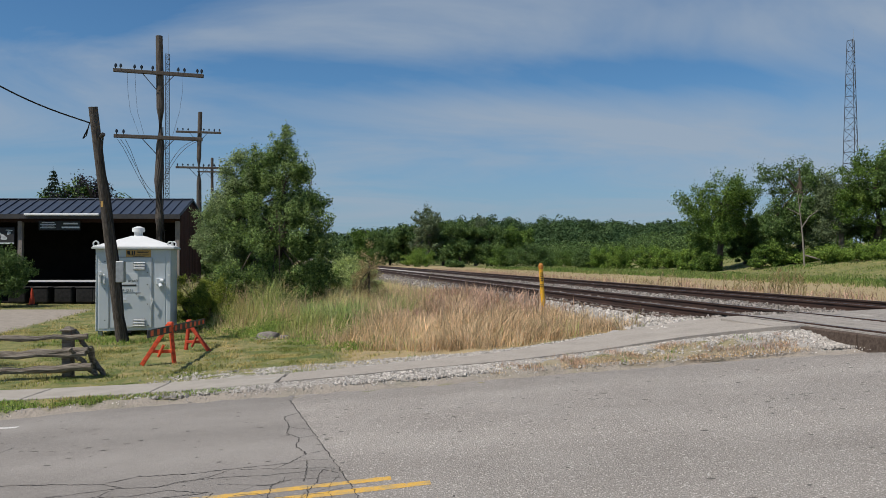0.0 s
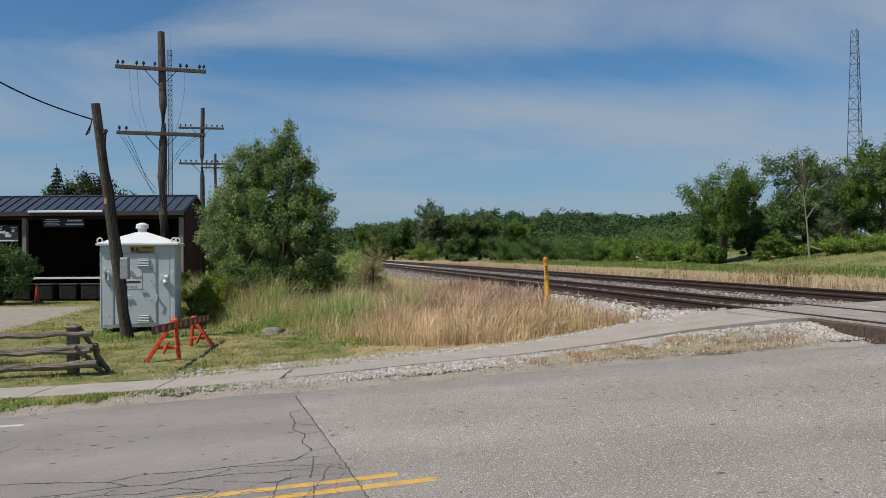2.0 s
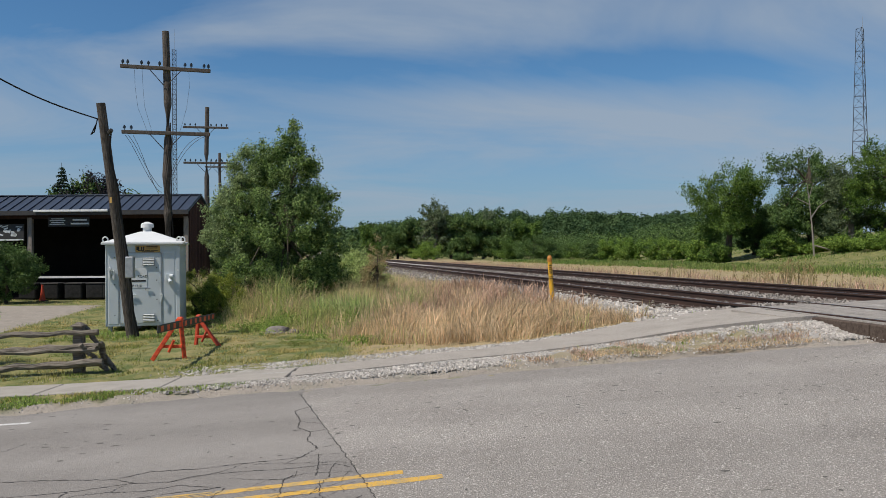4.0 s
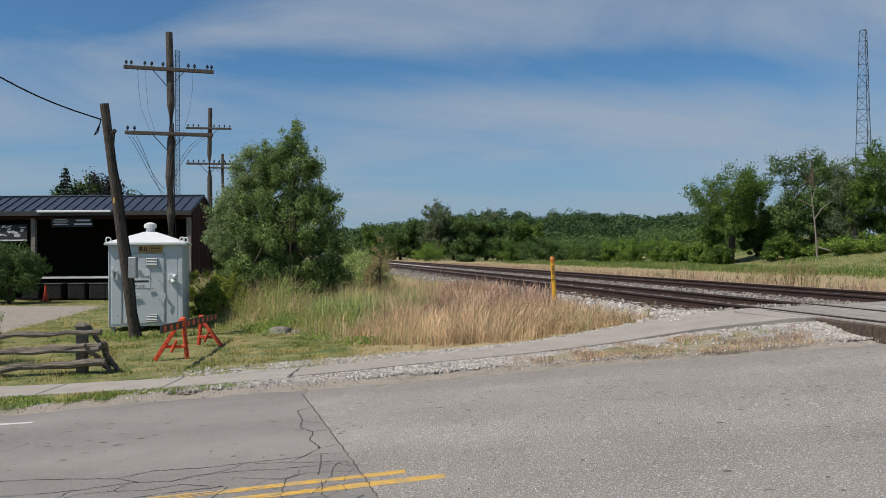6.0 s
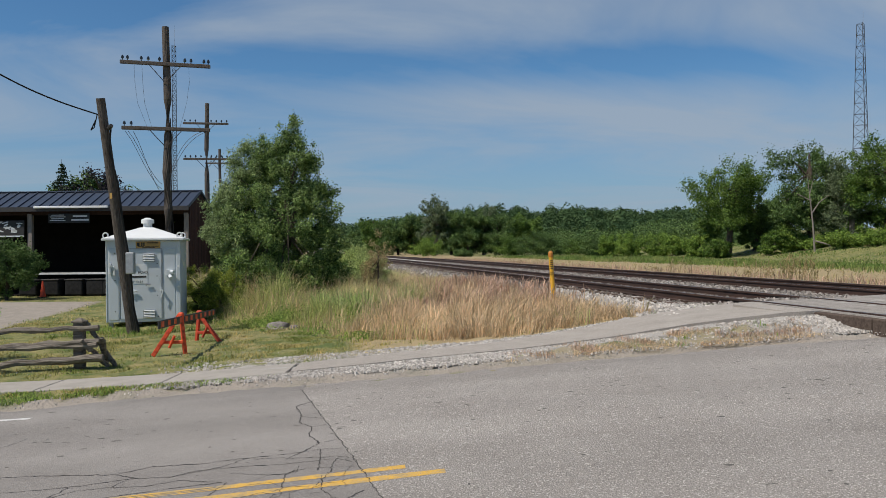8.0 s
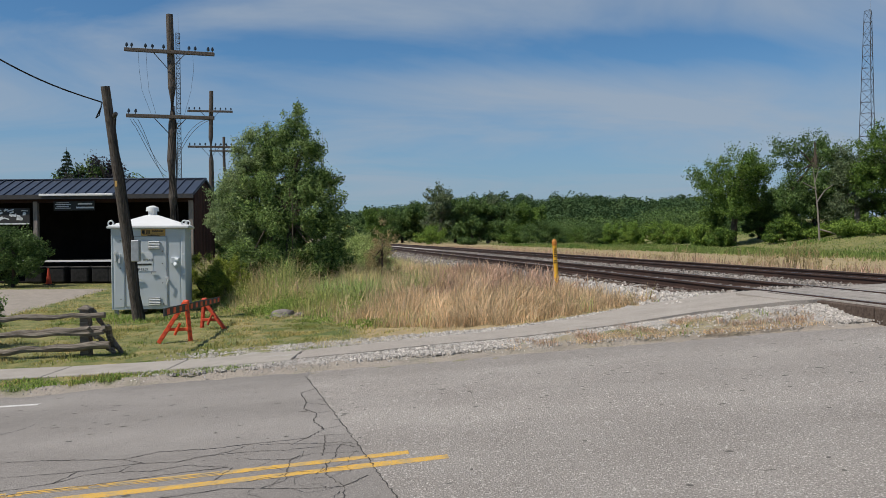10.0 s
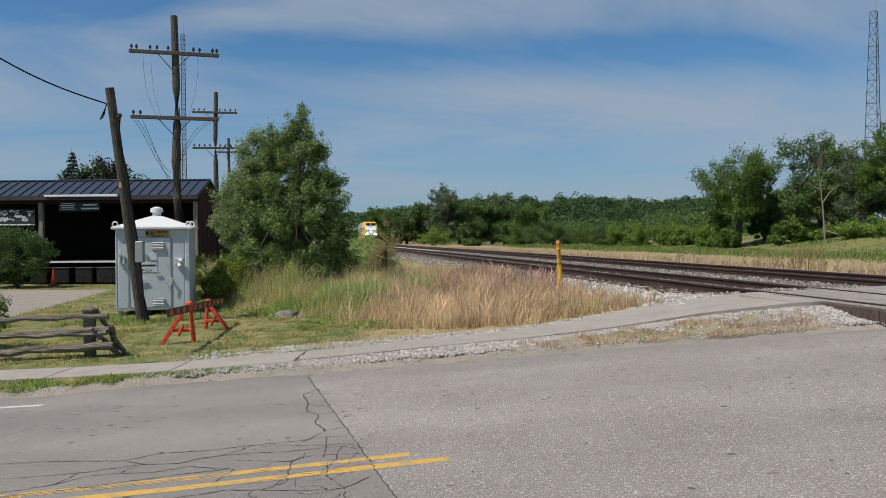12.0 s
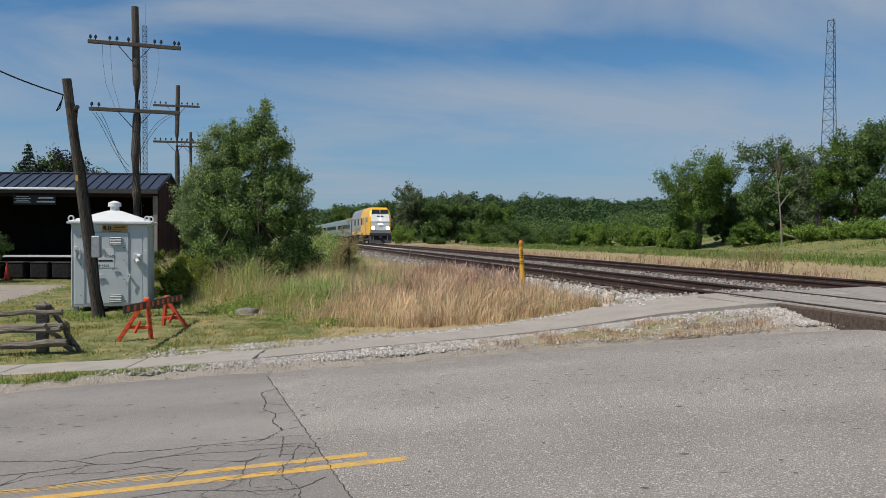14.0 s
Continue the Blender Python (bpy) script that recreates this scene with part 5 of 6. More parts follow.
def utility_pole(x, y, top, arms, label, turn, seed, r=0.15):
    base = gz(x, y)
    ob = thing("utility_pole", pose(x, y, base, 0, 0, turn), label, "utility pole", "old telegraph poles along the line")
    h = top - base
    bm = B()
    n = 8
    rng = random.Random(seed)
    px_ = [(rng.uniform(-0.008, 0.008) * k, rng.uniform(-0.02, 0.02), -0.3 + (h + 0.3) * k / n) for k in range(n + 1)]
    sweep(bm, px_, [r * (1.18 - 0.4 * k / n) for k in range(n + 1)], 14)
    part("shaft", bm, M_WOOD, ob)
    for z, length, tilt, pins in arms:
        z -= base
        rot = Matrix.Rotation(radians(tilt), 4, "Y")
        bm = B()
        box(bm, (length, 0.10, 0.12), (0, -r - 0.03, 0), bevel=0.012)
        arm = part("crossarm", bm, M_WOOD, ob)
        place(arm, Matrix.Translation((0, 0, z)) @ rot)
        for q in pins:
            bm = B()
            insulator(bm, (q, -r - 0.03, 0.06))
            part("insulator", bm, M_GLASSDARK, arm, "dark glass insulator")
        for s in (-1, 1):
            bm = B()
            rod(bm, (s * 0.52, -r - 0.09, -0.05), (s * 0.03, -r - 0.02, -0.58), 0.014, seg=6)
            part("brace", bm, M_DARKSTEEL, arm)
    return ob


def build_poles():
    turn = 8
    main = utility_pole(-9.52, 26, 9.47, [(8.18, 2.9, 2.2, (-1.38, -1.22, -0.78, -0.56, -0.2, 0.62, 0.82, 1.24, 1.38)), (6.02, 2.84, 1.2, (-1.34, -1.12))], "tall weathered timber telegraph pole with two crossarms", turn, 1, 0.145)
    utility_pole(-14.5, 46, 10.68, [(9.45, 2.6, 0.5, (-1.2, -0.9, -0.6, 0.3, 0.6, 0.9, 1.2)), (7.35, 2.6, 0.2, (-1.2, -0.9, -0.6, -0.3, 0.3, 0.6, 0.9, 1.2))], "weathered timber telegraph pole farther down the line", turn, 2)
    utility_pole(-20.3, 68, 10.8, [(9.9, 2.4, 0, (-1.1, -0.7, -0.3, 0.3, 0.7, 1.1)), (9.55, 2.4, 0, (-1.1, -0.7, 0.7, 1.1))], "distant timber telegraph pole down the line", turn, 3)
    # loose old wires hanging from the main pole's lower arm
    bm = B()
    for k, (x0, x1, d) in enumerate(((-1.3, -0.16, 1.9), (-1.2, -0.14, 1.75), (-1.05, -0.12, 2.1))):
        pts = []
        for i in range(11):
            t = i / 10
            pts.append((x0 + (x1 - x0) * t ** 0.8, -0.2, 5.98 - 0.03 - d * (1 - (1 - t) ** 1.25) - 0.12 * math.sin(math.pi * t)))
        pipe(bm, pts, 0.008, 5)
    for k, (x0, d) in enumerate(((1.3, 1.35), (1.15, 1.2))):
        pts = [(x0 + (0.18 - x0) * (i / 9) ** 0.8, -0.2, 5.95 - d * (i / 9) + 0.18 * math.sin(math.pi * i / 9)) for i in range(10)]
        pipe(bm, pts, 0.008, 5)
    for x0 in (-1.0, -0.75, 0.75):
        pipe(bm, [(x0, -0.2, 8.2), (x0 + 0.02, -0.2, 7.6), (x0 * 0.9, -0.2, 6.9), (x0 * 0.55, -0.2, 5.95)], 0.004, 4)
    w = part("hanging_wire", bm, M_BLACK, main, "slack dark wires hanging from the crossarm")
    w.data.materials[0] = M_DARKSTEEL
    bm = B()
    pipe(bm, [(0.13, -0.13, 6.4), (0.16, -0.12, 4.5), (0.14, -0.15, 3.6), (0.2, -0.15, 2.8), (0.15, -0.13, 1.5)], 0.018, 6)
    part("cable", bm, M_BLACK, main)

    # leaning pole in front of the cabinet
    bx, by = -7.58, 18.4
    base = gz(bx, by)
    ob = thing("leaning_pole", pose(bx, by, base), "short leaning grey timber pole with meter box and cable", "utility pole")
    top = Vector((-0.32 - 0.02, -0.9, 5.42 - base))
    bm = B()
    pts = [Vector((0, 0, -0.3)).lerp(top, k / 6) for k in range(7)]
    sweep(bm, pts, [0.122 - 0.004 * k for k in range(7)], 14)
    part("shaft", bm, M_WOOD, ob)
    bm = B()
    line = [pts[5] + Vector((0.13, -0.06, 0.32)), pts[5] + Vector((0.13, -0.08, -0.3)), pts[4] + Vector((0.16, -0.08, 0)), pts[3] + Vector((0.16, -0.08, 0)), pts[2] + Vector((0.19, -0.10, 0.1)), pts[1] + Vector((0.16, -0.12, 0)), pts[0] + Vector((0.16, -0.1, 0.35))]
    pipe(bm, line, 0.026, 8)
    part("conduit", bm, M_BLACK, ob, "black conduit up the pole")
    bm = B()
    p = pts[2] + Vector((0.22, -0.12, 0.08))
    box(bm, (0.19, 0.14, 0.5), p, bevel=0.02)
    part("meter_box", bm, M_STEEL, ob, "small grey steel box")
    bm = B()
    box(bm, (0.05, 0.012, 0.13), pts[4] + Vector((0.02, -0.115, -0.28)))
    part("tag", bm, M_SIGN_O, ob, "yellowed tag")
    bm = B()
    rod(bm, pts[5] + Vector((0.11, -0.1, 0.28)), pts[5] + Vector((0.19, -0.16, 0.34)), 0.05, 0.045, 8)
    part("weatherhead", bm, M_DARKSTEEL, ob)
    bm = B()
    a = pts[6] + Vector((-0.02, -0.12, -0.38))
    b = Vector((-2.02, -3.9, 6.0 - base))
    cur = [a.lerp(b, i / 14) - Vector((0, 0, 0.16 * math.sin(math.pi * i / 14))) for i in range(15)]
    pipe(bm, cur, 0.016, 6)
    pipe(bm, [a, a + Vector((-0.06, -0.03, -0.3)), a + Vector((-0.14, -0.02, -0.36)), a + Vector((-0.02, -0.04, -0.14))], 0.014, 6)
    part("service_wire", bm, M_BLACK, ob, "sagging black service wire")


build_poles()


def lattice(name, x, y, top, w_top, w_low, z_low, panels, r, label, legs=3, rod_top=0.0):
    base = gz(x, y)
    ob = thing(name, pose(x, y, base), label, "mast")
    h = top - base

    def corner(k, z):
        f = min(max((z + base - z_low) / (top - z_low), -0.6), 1)
        w = (w_low + (w_top - w_low) * f) / math.sqrt(3)
        a = k / legs * math.tau + 0.35
        return Vector((math.cos(a) * w, math.sin(a) * w, z))
    for k in range(legs):
        bm = B()
        rod(bm, corner(k, 0), corner(k, h * 0.5), r * 1.6, r * 1.4, 6)
        rod(bm, corner(k, h * 0.5), corner(k, h), r * 1.4, r * 1.2, 6)
        part("leg", bm, M_DARKSTEEL, ob)
    bm = B()
    for i in range(panels):
        z0, z1 = h * i / panels, h * (i + 1) / panels
        for k in range(legs):
            a, b = (k, (k + 1) % legs) if i % 2 else ((k + 1) % legs, k)
            rod(bm, corner(a, z0), corner(b, z1), r * 0.8, seg=4)
            rod(bm, corner(k, z1), corner((k + 1) % legs, z1), r * 0.7, seg=4)
    part("bracing", bm, M_DARKSTEEL, ob)
    if rod_top:
        bm = B()
        rod(bm, (w_top * 0.3, 0, h - 1), (w_top * 0.3, 0, h + rod_top), r * 0.8, r * 0.4, 6)
        part("antenna", bm, M_STEEL, ob)
    return ob


lattice("radio_tower", (1509 - 784) / 1372 * 250, 250, 72.5, 2.2, 4.8, 30, 20, 0.075, "tall three-legged steel lattice radio tower behind trees", rod_top=4.0)
lattice("guyed_mast", (294 - 784) / 1372 * 110, 110, 31.0, 0.62, 0.62, 0, 44, 0.032, "slim steel lattice mast behind the telegraph pole", rod_top=3.0)
lattice("aerial_mast", (549 - 784) / 1372 * 90, 90, 11.5, 0.3, 0.3, 0, 16, 0.02, "thin aerial mast behind the bush", rod_top=2.6)


# ---- signal cabinet ----
def text_bars(parent, at, width, rows, material, h=0.02, gap=0.035):
    x = at[0] - width / 2
    for k, f in enumerate(rows):
        for a, b in f:
            bm = B()
            box(bm, ((b - a) * width, 0.004, h), (x + (a + b) / 2 * width, at[1], at[2] - k * gap))
            part("lettering", bm, material, parent)


def words(parent, text, size, at, material, align="LEFT"):
    cu = bpy.data.curves.new("lettering", "FONT")
    cu.body, cu.size, cu.align_x, cu.extrude = text, size, align, 0.001
    tmp = bpy.data.objects.new("lettering", cu)
    scene.collection.objects.link(tmp)
    me = bpy.data.meshes.new_from_object(tmp.evaluated_get(bpy.context.evaluated_depsgraph_get()))
    bpy.data.objects.remove(tmp)
    me.materials.clear()
    me.materials.append(material)
    ob = new("lettering", me)
    ob.parent = parent
    ob.matrix_basis = pose(*at, 90, 0, 0)
    return ob


def build_cabinet():
    W, D, H = 1.82, 1.75, 2.22
    ob = thing("signal_cabinet", pose(-7.98, 20.0, gz(-8.0, 20.2) + 0.02, 0, 0, 14), "light-grey steel railway signal cabinet with white pyramid roof", "signal cabinet")
    zb = 0.12
    bm = B()
    box(bm, (W, D, H - zb), (0, D / 2, zb + (H - zb) / 2), bevel=0.012)
    part("body", bm, M_BOX, ob)
    for x in (-W / 2 + 0.1, W / 2 - 0.1):
        for y in (0.1, D - 0.1):
            bm = B()
            box(bm, (0.1, 0.1, 0.22), (x, y, 0.02))
            part("foot", bm, M_STEEL, ob)
    bm = B()
    e = 0.09
    lo = [bm.verts.new((s * (W / 2 + e), y, H)) for s, y in ((-1, -e), (1, -e), (1, D + e), (-1, D + e))]
    mi = [bm.verts.new((v.co.x, v.co.y, H + 0.06)) for v in lo]
    hi = [bm.verts.new((s * 0.16, D / 2 + t * 0.16, H + 0.36)) for s, t in ((-1, -1), (1, -1), (1, 1), (-1, 1))]
    bm.faces.new(lo[::-1]); bm.faces.new(hi)
    for a, b in ((lo, mi), (mi, hi)):
        for i in range(4):
            bm.faces.new((a[i], a[(i + 1) % 4], b[(i + 1) % 4], b[i]))
    bmesh.ops.bevel(bm, geom=list(bm.edges), offset=0.012, segments=2, affect="EDGES")
    roof = part("roof", bm, M_BOXROOF, ob, "white sheet-steel pyramid roof")
    bm = B()
    rod(bm, (0, D / 2, H + 0.32), (0, D / 2, H + 0.50), 0.115, seg=16)
    rod(bm, (0, D / 2, H + 0.47), (0, D / 2, H + 0.57), 0.165, 0.16, 18)
    rod(bm, (0, D / 2, H + 0.57), (0, D / 2, H + 0.62), 0.16, 0.05, 18)
    part("vent_cap", bm, M_BOXROOF, roof)
    for x, y in ((-W / 2 - 0.0, 0.02), (W / 2 - 0.02, 0.02), (W / 2 + 0.03, 0.42)):
        bm = B()
        pts = [(x + 0.062 * math.cos(t), y, H + 0.13 + 0.07 * math.sin(t)) for t in np.linspace(0, math.tau, 15)]
        pipe(bm, pts, 0.02, 7)
        part("lifting_eye", bm, M_BOXROOF, roof)
    # recessed front panels, doors and fittings
    def plate(name, x0, x1, z0, z1, out=0.02, material=M_BOX, label=""):
        bm = B()
        box(bm, (x1 - x0, 0.035, z1 - z0), ((x0 + x1) / 2, -out + 0.0125, (z0 + z1) / 2), bevel=0.008)
        return part(name, bm, material, ob, label)
    plate("corner_post", -W / 2 + 0.005, -W / 2 + 0.03, 0.16, 2.17, 0.008)
    plate("side_panel", -0.84, -0.60, 0.18, 2.02, 0.003)
    door = plate("door", -0.56, 0.44, 0.20, 2.0, 0.010)
    plate("end_panel", 0.50, 0.78, 0.18, 2.02, 0.003)
    plate("corner_post", 0.81, W / 2 - 0.005, 0.16, 2.17, 0.008)
    for z in (1.78, 0.32):
        for k in range(5):
            bm = B()
            box(bm, (0.27, 0.03, 0.018), (0.14, -0.04, z - 0.075 + k * 0.04), Matrix.Rotation(radians(-30), 4, "X"))
            part("louvre", bm, M_BOXROOF, door)
        bm = B()
        box(bm, (0.30, 0.006, 0.22), (0.14, -0.028, z))
        part("vent_plate", bm, M_STEEL, door)
    for z in (1.62, 0.92, 0.26):
        bm = B()
        box(bm, (0.14, 0.03, 0.035), (-0.12 - 0.11, -0.05, z), bevel=0.006)
        box(bm, (0.05, 0.03, 0.075), (-0.31, -0.05, z - 0.02), bevel=0.006)
        part("hinge", bm, M_BOX, door)
    for x, z in ((0.34, 1.62), (0.34, 1.30), (0.34, 0.8), (-0.68, 1.9), (-0.68, 1.2), (-0.68, 0.4), (0.36, 0.25)):
        bm = B()
        rod(bm, (x, -0.03, z), (x, -0.055, z), 0.014, seg=8)
        part("bolt", bm, M_DARKSTEEL, door)
    bm = B()
    rod(bm, (0.44, -0.02, 0.94), (0.44, -0.07, 0.94), 0.03, seg=10)
    box(bm, (0.03, 0.02, 0.2), (0.46, -0.075, 0.84), Matrix.Rotation(radians(16), 4, "Y"), 0.006)
    part("door_handle", bm, M_BOXROOF, door, "bare steel handle")
    bm = B()
    box(bm, (0.13, 0.02, 0.03), (0.12, -0.045, 1.09)); box(bm, (0.02, 0.02, 0.06), (0.07, -0.045, 1.07))
    part("latch", bm, M_STEEL, door)
    bm = B()
    box(bm, (0.12, 0.10, 0.16), (0.62, -0.06, 1.38), bevel=0.012)
    rod(bm, (0.68, -0.10, 1.40), (0.76, -0.14, 1.40), 0.06, 0.05, 12)
    rod(bm, (0.66, -0.10, 1.30), (0.70, -0.22, 1.24), 0.05, 0.045, 12)
    part("power_inlet", bm, M_BOX, ob, "grey steel plug inlet")
    bm = B()
    box(bm, (0.05, 0.05, 0.24), (-0.70, -0.05, 1.45), bevel=0.01)
    part("side_latch", bm, M_BOXROOF, ob)
    bm = B()
    box(bm, (0.60, 0.006, 0.18), (0.12, -0.012, 2.105))
    sign = part("warning_plate", bm, M_SIGN_O, ob, "orange notice plate with black print")
    bm = B()
    for x, w in ((-0.12, 0.07), (-0.03, 0.03), (0.02, 0.03)):
        box(bm, (w, 0.004, 0.09), (x, -0.018, 2.125))
    part("emblem", bm, M_INK, sign, "plain black emblem bars")
    text_bars(sign, (0.24, -0.018, 2.168), 0.30, [[(0, .95)], [(0, .9)]], M_INK, 0.016, 0.036)
    text_bars(sign, (0.13, -0.018, 2.07), 0.50, [[(0, .3), (.34, .6), (.64, 1)], [(.2, .8)]], M_INK, 0.016, 0.034)
    bm = B()
    box(bm, (0.46, 0.006, 0.50), (-0.13, -0.020, 1.36))
    sign = part("location_plate", bm, M_SIGN, ob, "white location plate with dark lettering")
    text_bars(sign, (-0.12, -0.0255, 1.52), 0.38, [[(0, .12)]], M_INK, 0.045, 0.125)
    words(sign, "ROAD", 0.085, (-0.13, -0.0255, 1.37), M_INK)
    text_bars(sign, (-0.12, -0.0255, 1.285), 0.38, [[(.1, 1)]], M_INK, 0.045, 0.125)
    words(sign, "MP 13.31", 0.085, (-0.33, -0.0255, 1.13), M_INK)
    for z in (1.55, 1.02):
        bm = B()
        rod(bm, (W / 2 - 0.05, -0.03, z), (W / 2 - 0.05, -0.045, z), 0.028, seg=12)
        part("reflector", bm, M_WHITE, ob, "small white reflector disc")
    bm = B()
    rod(bm, (-0.80, -0.03, 1.60), (-0.80, -0.10, 1.60), 0.05, 0.045, 12)
    box(bm, (0.06, 0.06, 0.22), (-0.80, -0.05, 1.48), bevel=0.012)
    part("cable_gland", bm, M_BOXROOF, ob)
    for x0, x1, z0, z1 in ((-0.57, 0.45, 2.005, 2.02), (0.452, 0.464, 0.2, 2.0), (-0.582, -0.57, 0.2, 2.0)):
        bm = B()
        box(bm, (x1 - x0, 0.02, z1 - z0), ((x0 + x1) / 2, -0.012, (z0 + z1) / 2))
        part("door_seal", bm, M_STEEL, ob)
    bm = B()
    box(bm, (0.3, 0.02, 0.06), (-0.2, 0.0, 0.09))
    part("sill", bm, M_DARKSTEEL, ob)


build_cabinet()


# ---- split-rail fence ----
def build_fence():
    ob = thing("rail_fence", pose(0, 0, 0), "weathered grey split-rail fence with a stub end", "fence")
    px_, py_ = -6.30, 13.05
    zb = gz(px_, py_)
    rng = random.Random(4)

    def rail(p, q, r, seed, name="rail"):
        rr = random.Random(seed)
        bm = B()
        p, q = Vector(p), Vector(q)
        n = 12
        pts = [p.lerp(q, k / n) + Vector((0, rr.uniform(-0.02, 0.02), rr.uniform(-0.022, 0.022))) for k in range(n + 1)]
        sweep(bm, pts, [r * rr.uniform(0.82, 1.18) for _ in pts], 7)
        for v in bm.verts:
            v.co += Vector((rr.uniform(-1, 1), rr.uniform(-1, 1), rr.uniform(-1, 1))) * r * 0.14
        part(name, bm, M_RAILWOOD, ob)
    for x in (px_, px_ - 2.75, px_ - 5.5):
        y = py_ + 0.12 * (x - px_)
        z = gz(x, y)
        bm = B()
        box(bm, (0.155, 0.155, 0.95), (x, y, z + 0.34), bevel=0.012)
        box(bm, (0.20, 0.20, 0.03), (x, y, z + 0.80), bevel=0.008)
        bmesh.ops.create_cone(bm, cap_ends=True, segments=4, radius1=0.12, radius2=0.03, depth=0.05, matrix=Matrix.Translation((x, y, z + 0.84)) @ Matrix.Rotation(radians(45), 4, "Z"))
        part("post", bm, M_RAILWOOD, ob)
    for k in range(2):
        xa, xb = px_ - 2.75 * k + (0.35 if k == 0 else 0.05), px_ - 2.75 * (k + 1) - 0.12
        ya, yb = py_ + 0.12 * (xa - px_) - 0.10, py_ + 0.12 * (xb - px_) - 0.10
        za, zc = gz(xa, ya), gz(xb, yb)
        rail((xa, ya, za + 0.70), (xb, yb, zc + 0.66), 0.048, 10 + k)
        rail((xa + 0.02, ya - 0.03, za + 0.46), (xb, yb, zc + 0.36), 0.055, 20 + k)
        rail((xa, ya - 0.06, za + 0.40), (xb, yb - 0.02, zc + 0.40), 0.045, 25 + k)
        rail((xa + 0.09, ya - 0.05, za + 0.20), (xb, yb, zc + 0.06), 0.062, 30 + k)
    # crossed end stakes
    for a, b, s in (((px_ + 0.06, py_ + 0.1, zb + 0.78), (px_ + 0.50, py_ + 0.25, zb + 0.0), 41), ((px_ + 0.40, py_ - 0.05, zb + 0.55), (px_ + 0.30, py_ + 0.35, zb + 0.0), 42), ((px_ + 0.12, py_ - 0.18, zb + 0.5), (px_ + 0.44, py_ + 0.1, zb + 0.02), 43)):
        rail(a, b, 0.04, s, "stake")


build_fence()


# ---- barricade ----
def build_barricade():
    ax, ay = -5.2, 14.4
    zb = gz(ax, ay)
    ob = thing("barricade", pose(ax, ay, zb), "orange A-frame barricade with black and orange striped plank", "barricade")

    def aframe(y, foot_a, foot_b, top, h, material):
        def leg(p, q):
            bm = B()
            p, q = Vector(p), Vector(q)
            d = q - p
            turn = d.to_track_quat("Z", "Y").to_matrix().to_4x4()
            box(bm, (0.05, 0.075, d.length), (p + q) / 2, turn, 0.008)
            o = part("leg", bm, material, ob)
            for k in range(6):
                b2 = B()
                box(b2, (0.056, 0.04, 0.06), p.lerp(q, (k + 0.7) / 6.4), turn @ Matrix.Rotation(0.6, 4, "X"), 0.004)
                part("rib", b2, M_ORANGE_DARK, o, "moulded hollow in the leg")
        leg((foot_a, y - 0.05, 0), (top - 0.03, y, h - 0.03))
        leg((foot_b, y + 0.05, 0), (top, y, h))
        za = 0.32 * h
        xa, xb = foot_a + (top - foot_a) * 0.32, foot_b + (top - foot_b) * 0.32
        bm = B()
        box(bm, (abs(xb - xa), 0.04, 0.06), ((xa + xb) / 2, y, za), None, 0.008)
        part("crossbar", bm, material, ob)
        bm = B()
        rod(bm, ((xa + xb) / 2 - 0.05, y - 0.05, za - 0.1), ((xa + xb) / 2 + 0.05, y - 0.05, za + 0.12), 0.026, seg=8)
        part("peg", bm, material, ob)
        bm = B()
        box(bm, (0.11, 0.10, 0.12), (top, y, h - 0.04), None, 0.03)
        part("saddle", bm, material, ob)
    aframe(0.0, -0.37, 0.20, 0.14, 0.78, M_ORANGE)
    aframe(2.0, 0.29, -0.25, -0.17, 0.66, M_ORANGE_DARK)
    p, q = Vector((0.31, -1.55, 0.72)), Vector((-0.15, 3.0, 0.56))
    d = q - p
    rot = d.to_track_quat("X", "Z").to_matrix().to_4x4()
    bm = B()
    box(bm, (d.length, 0.03, 0.135), (p + q) / 2, rot, 0.006)
    plank = part("plank", bm, M_BLACKPAINT, ob, "black plank with orange reflective blocks")
    n = 11
    for k in range(n):
        bm = B()
        c = p.lerp(q, (k + 0.5) / n)
        box(bm, (d.length / n * 0.42, 0.036, 0.095), c, rot, 0.003)
        part("reflective_block", bm, M_ORANGE, plank)


build_barricade()


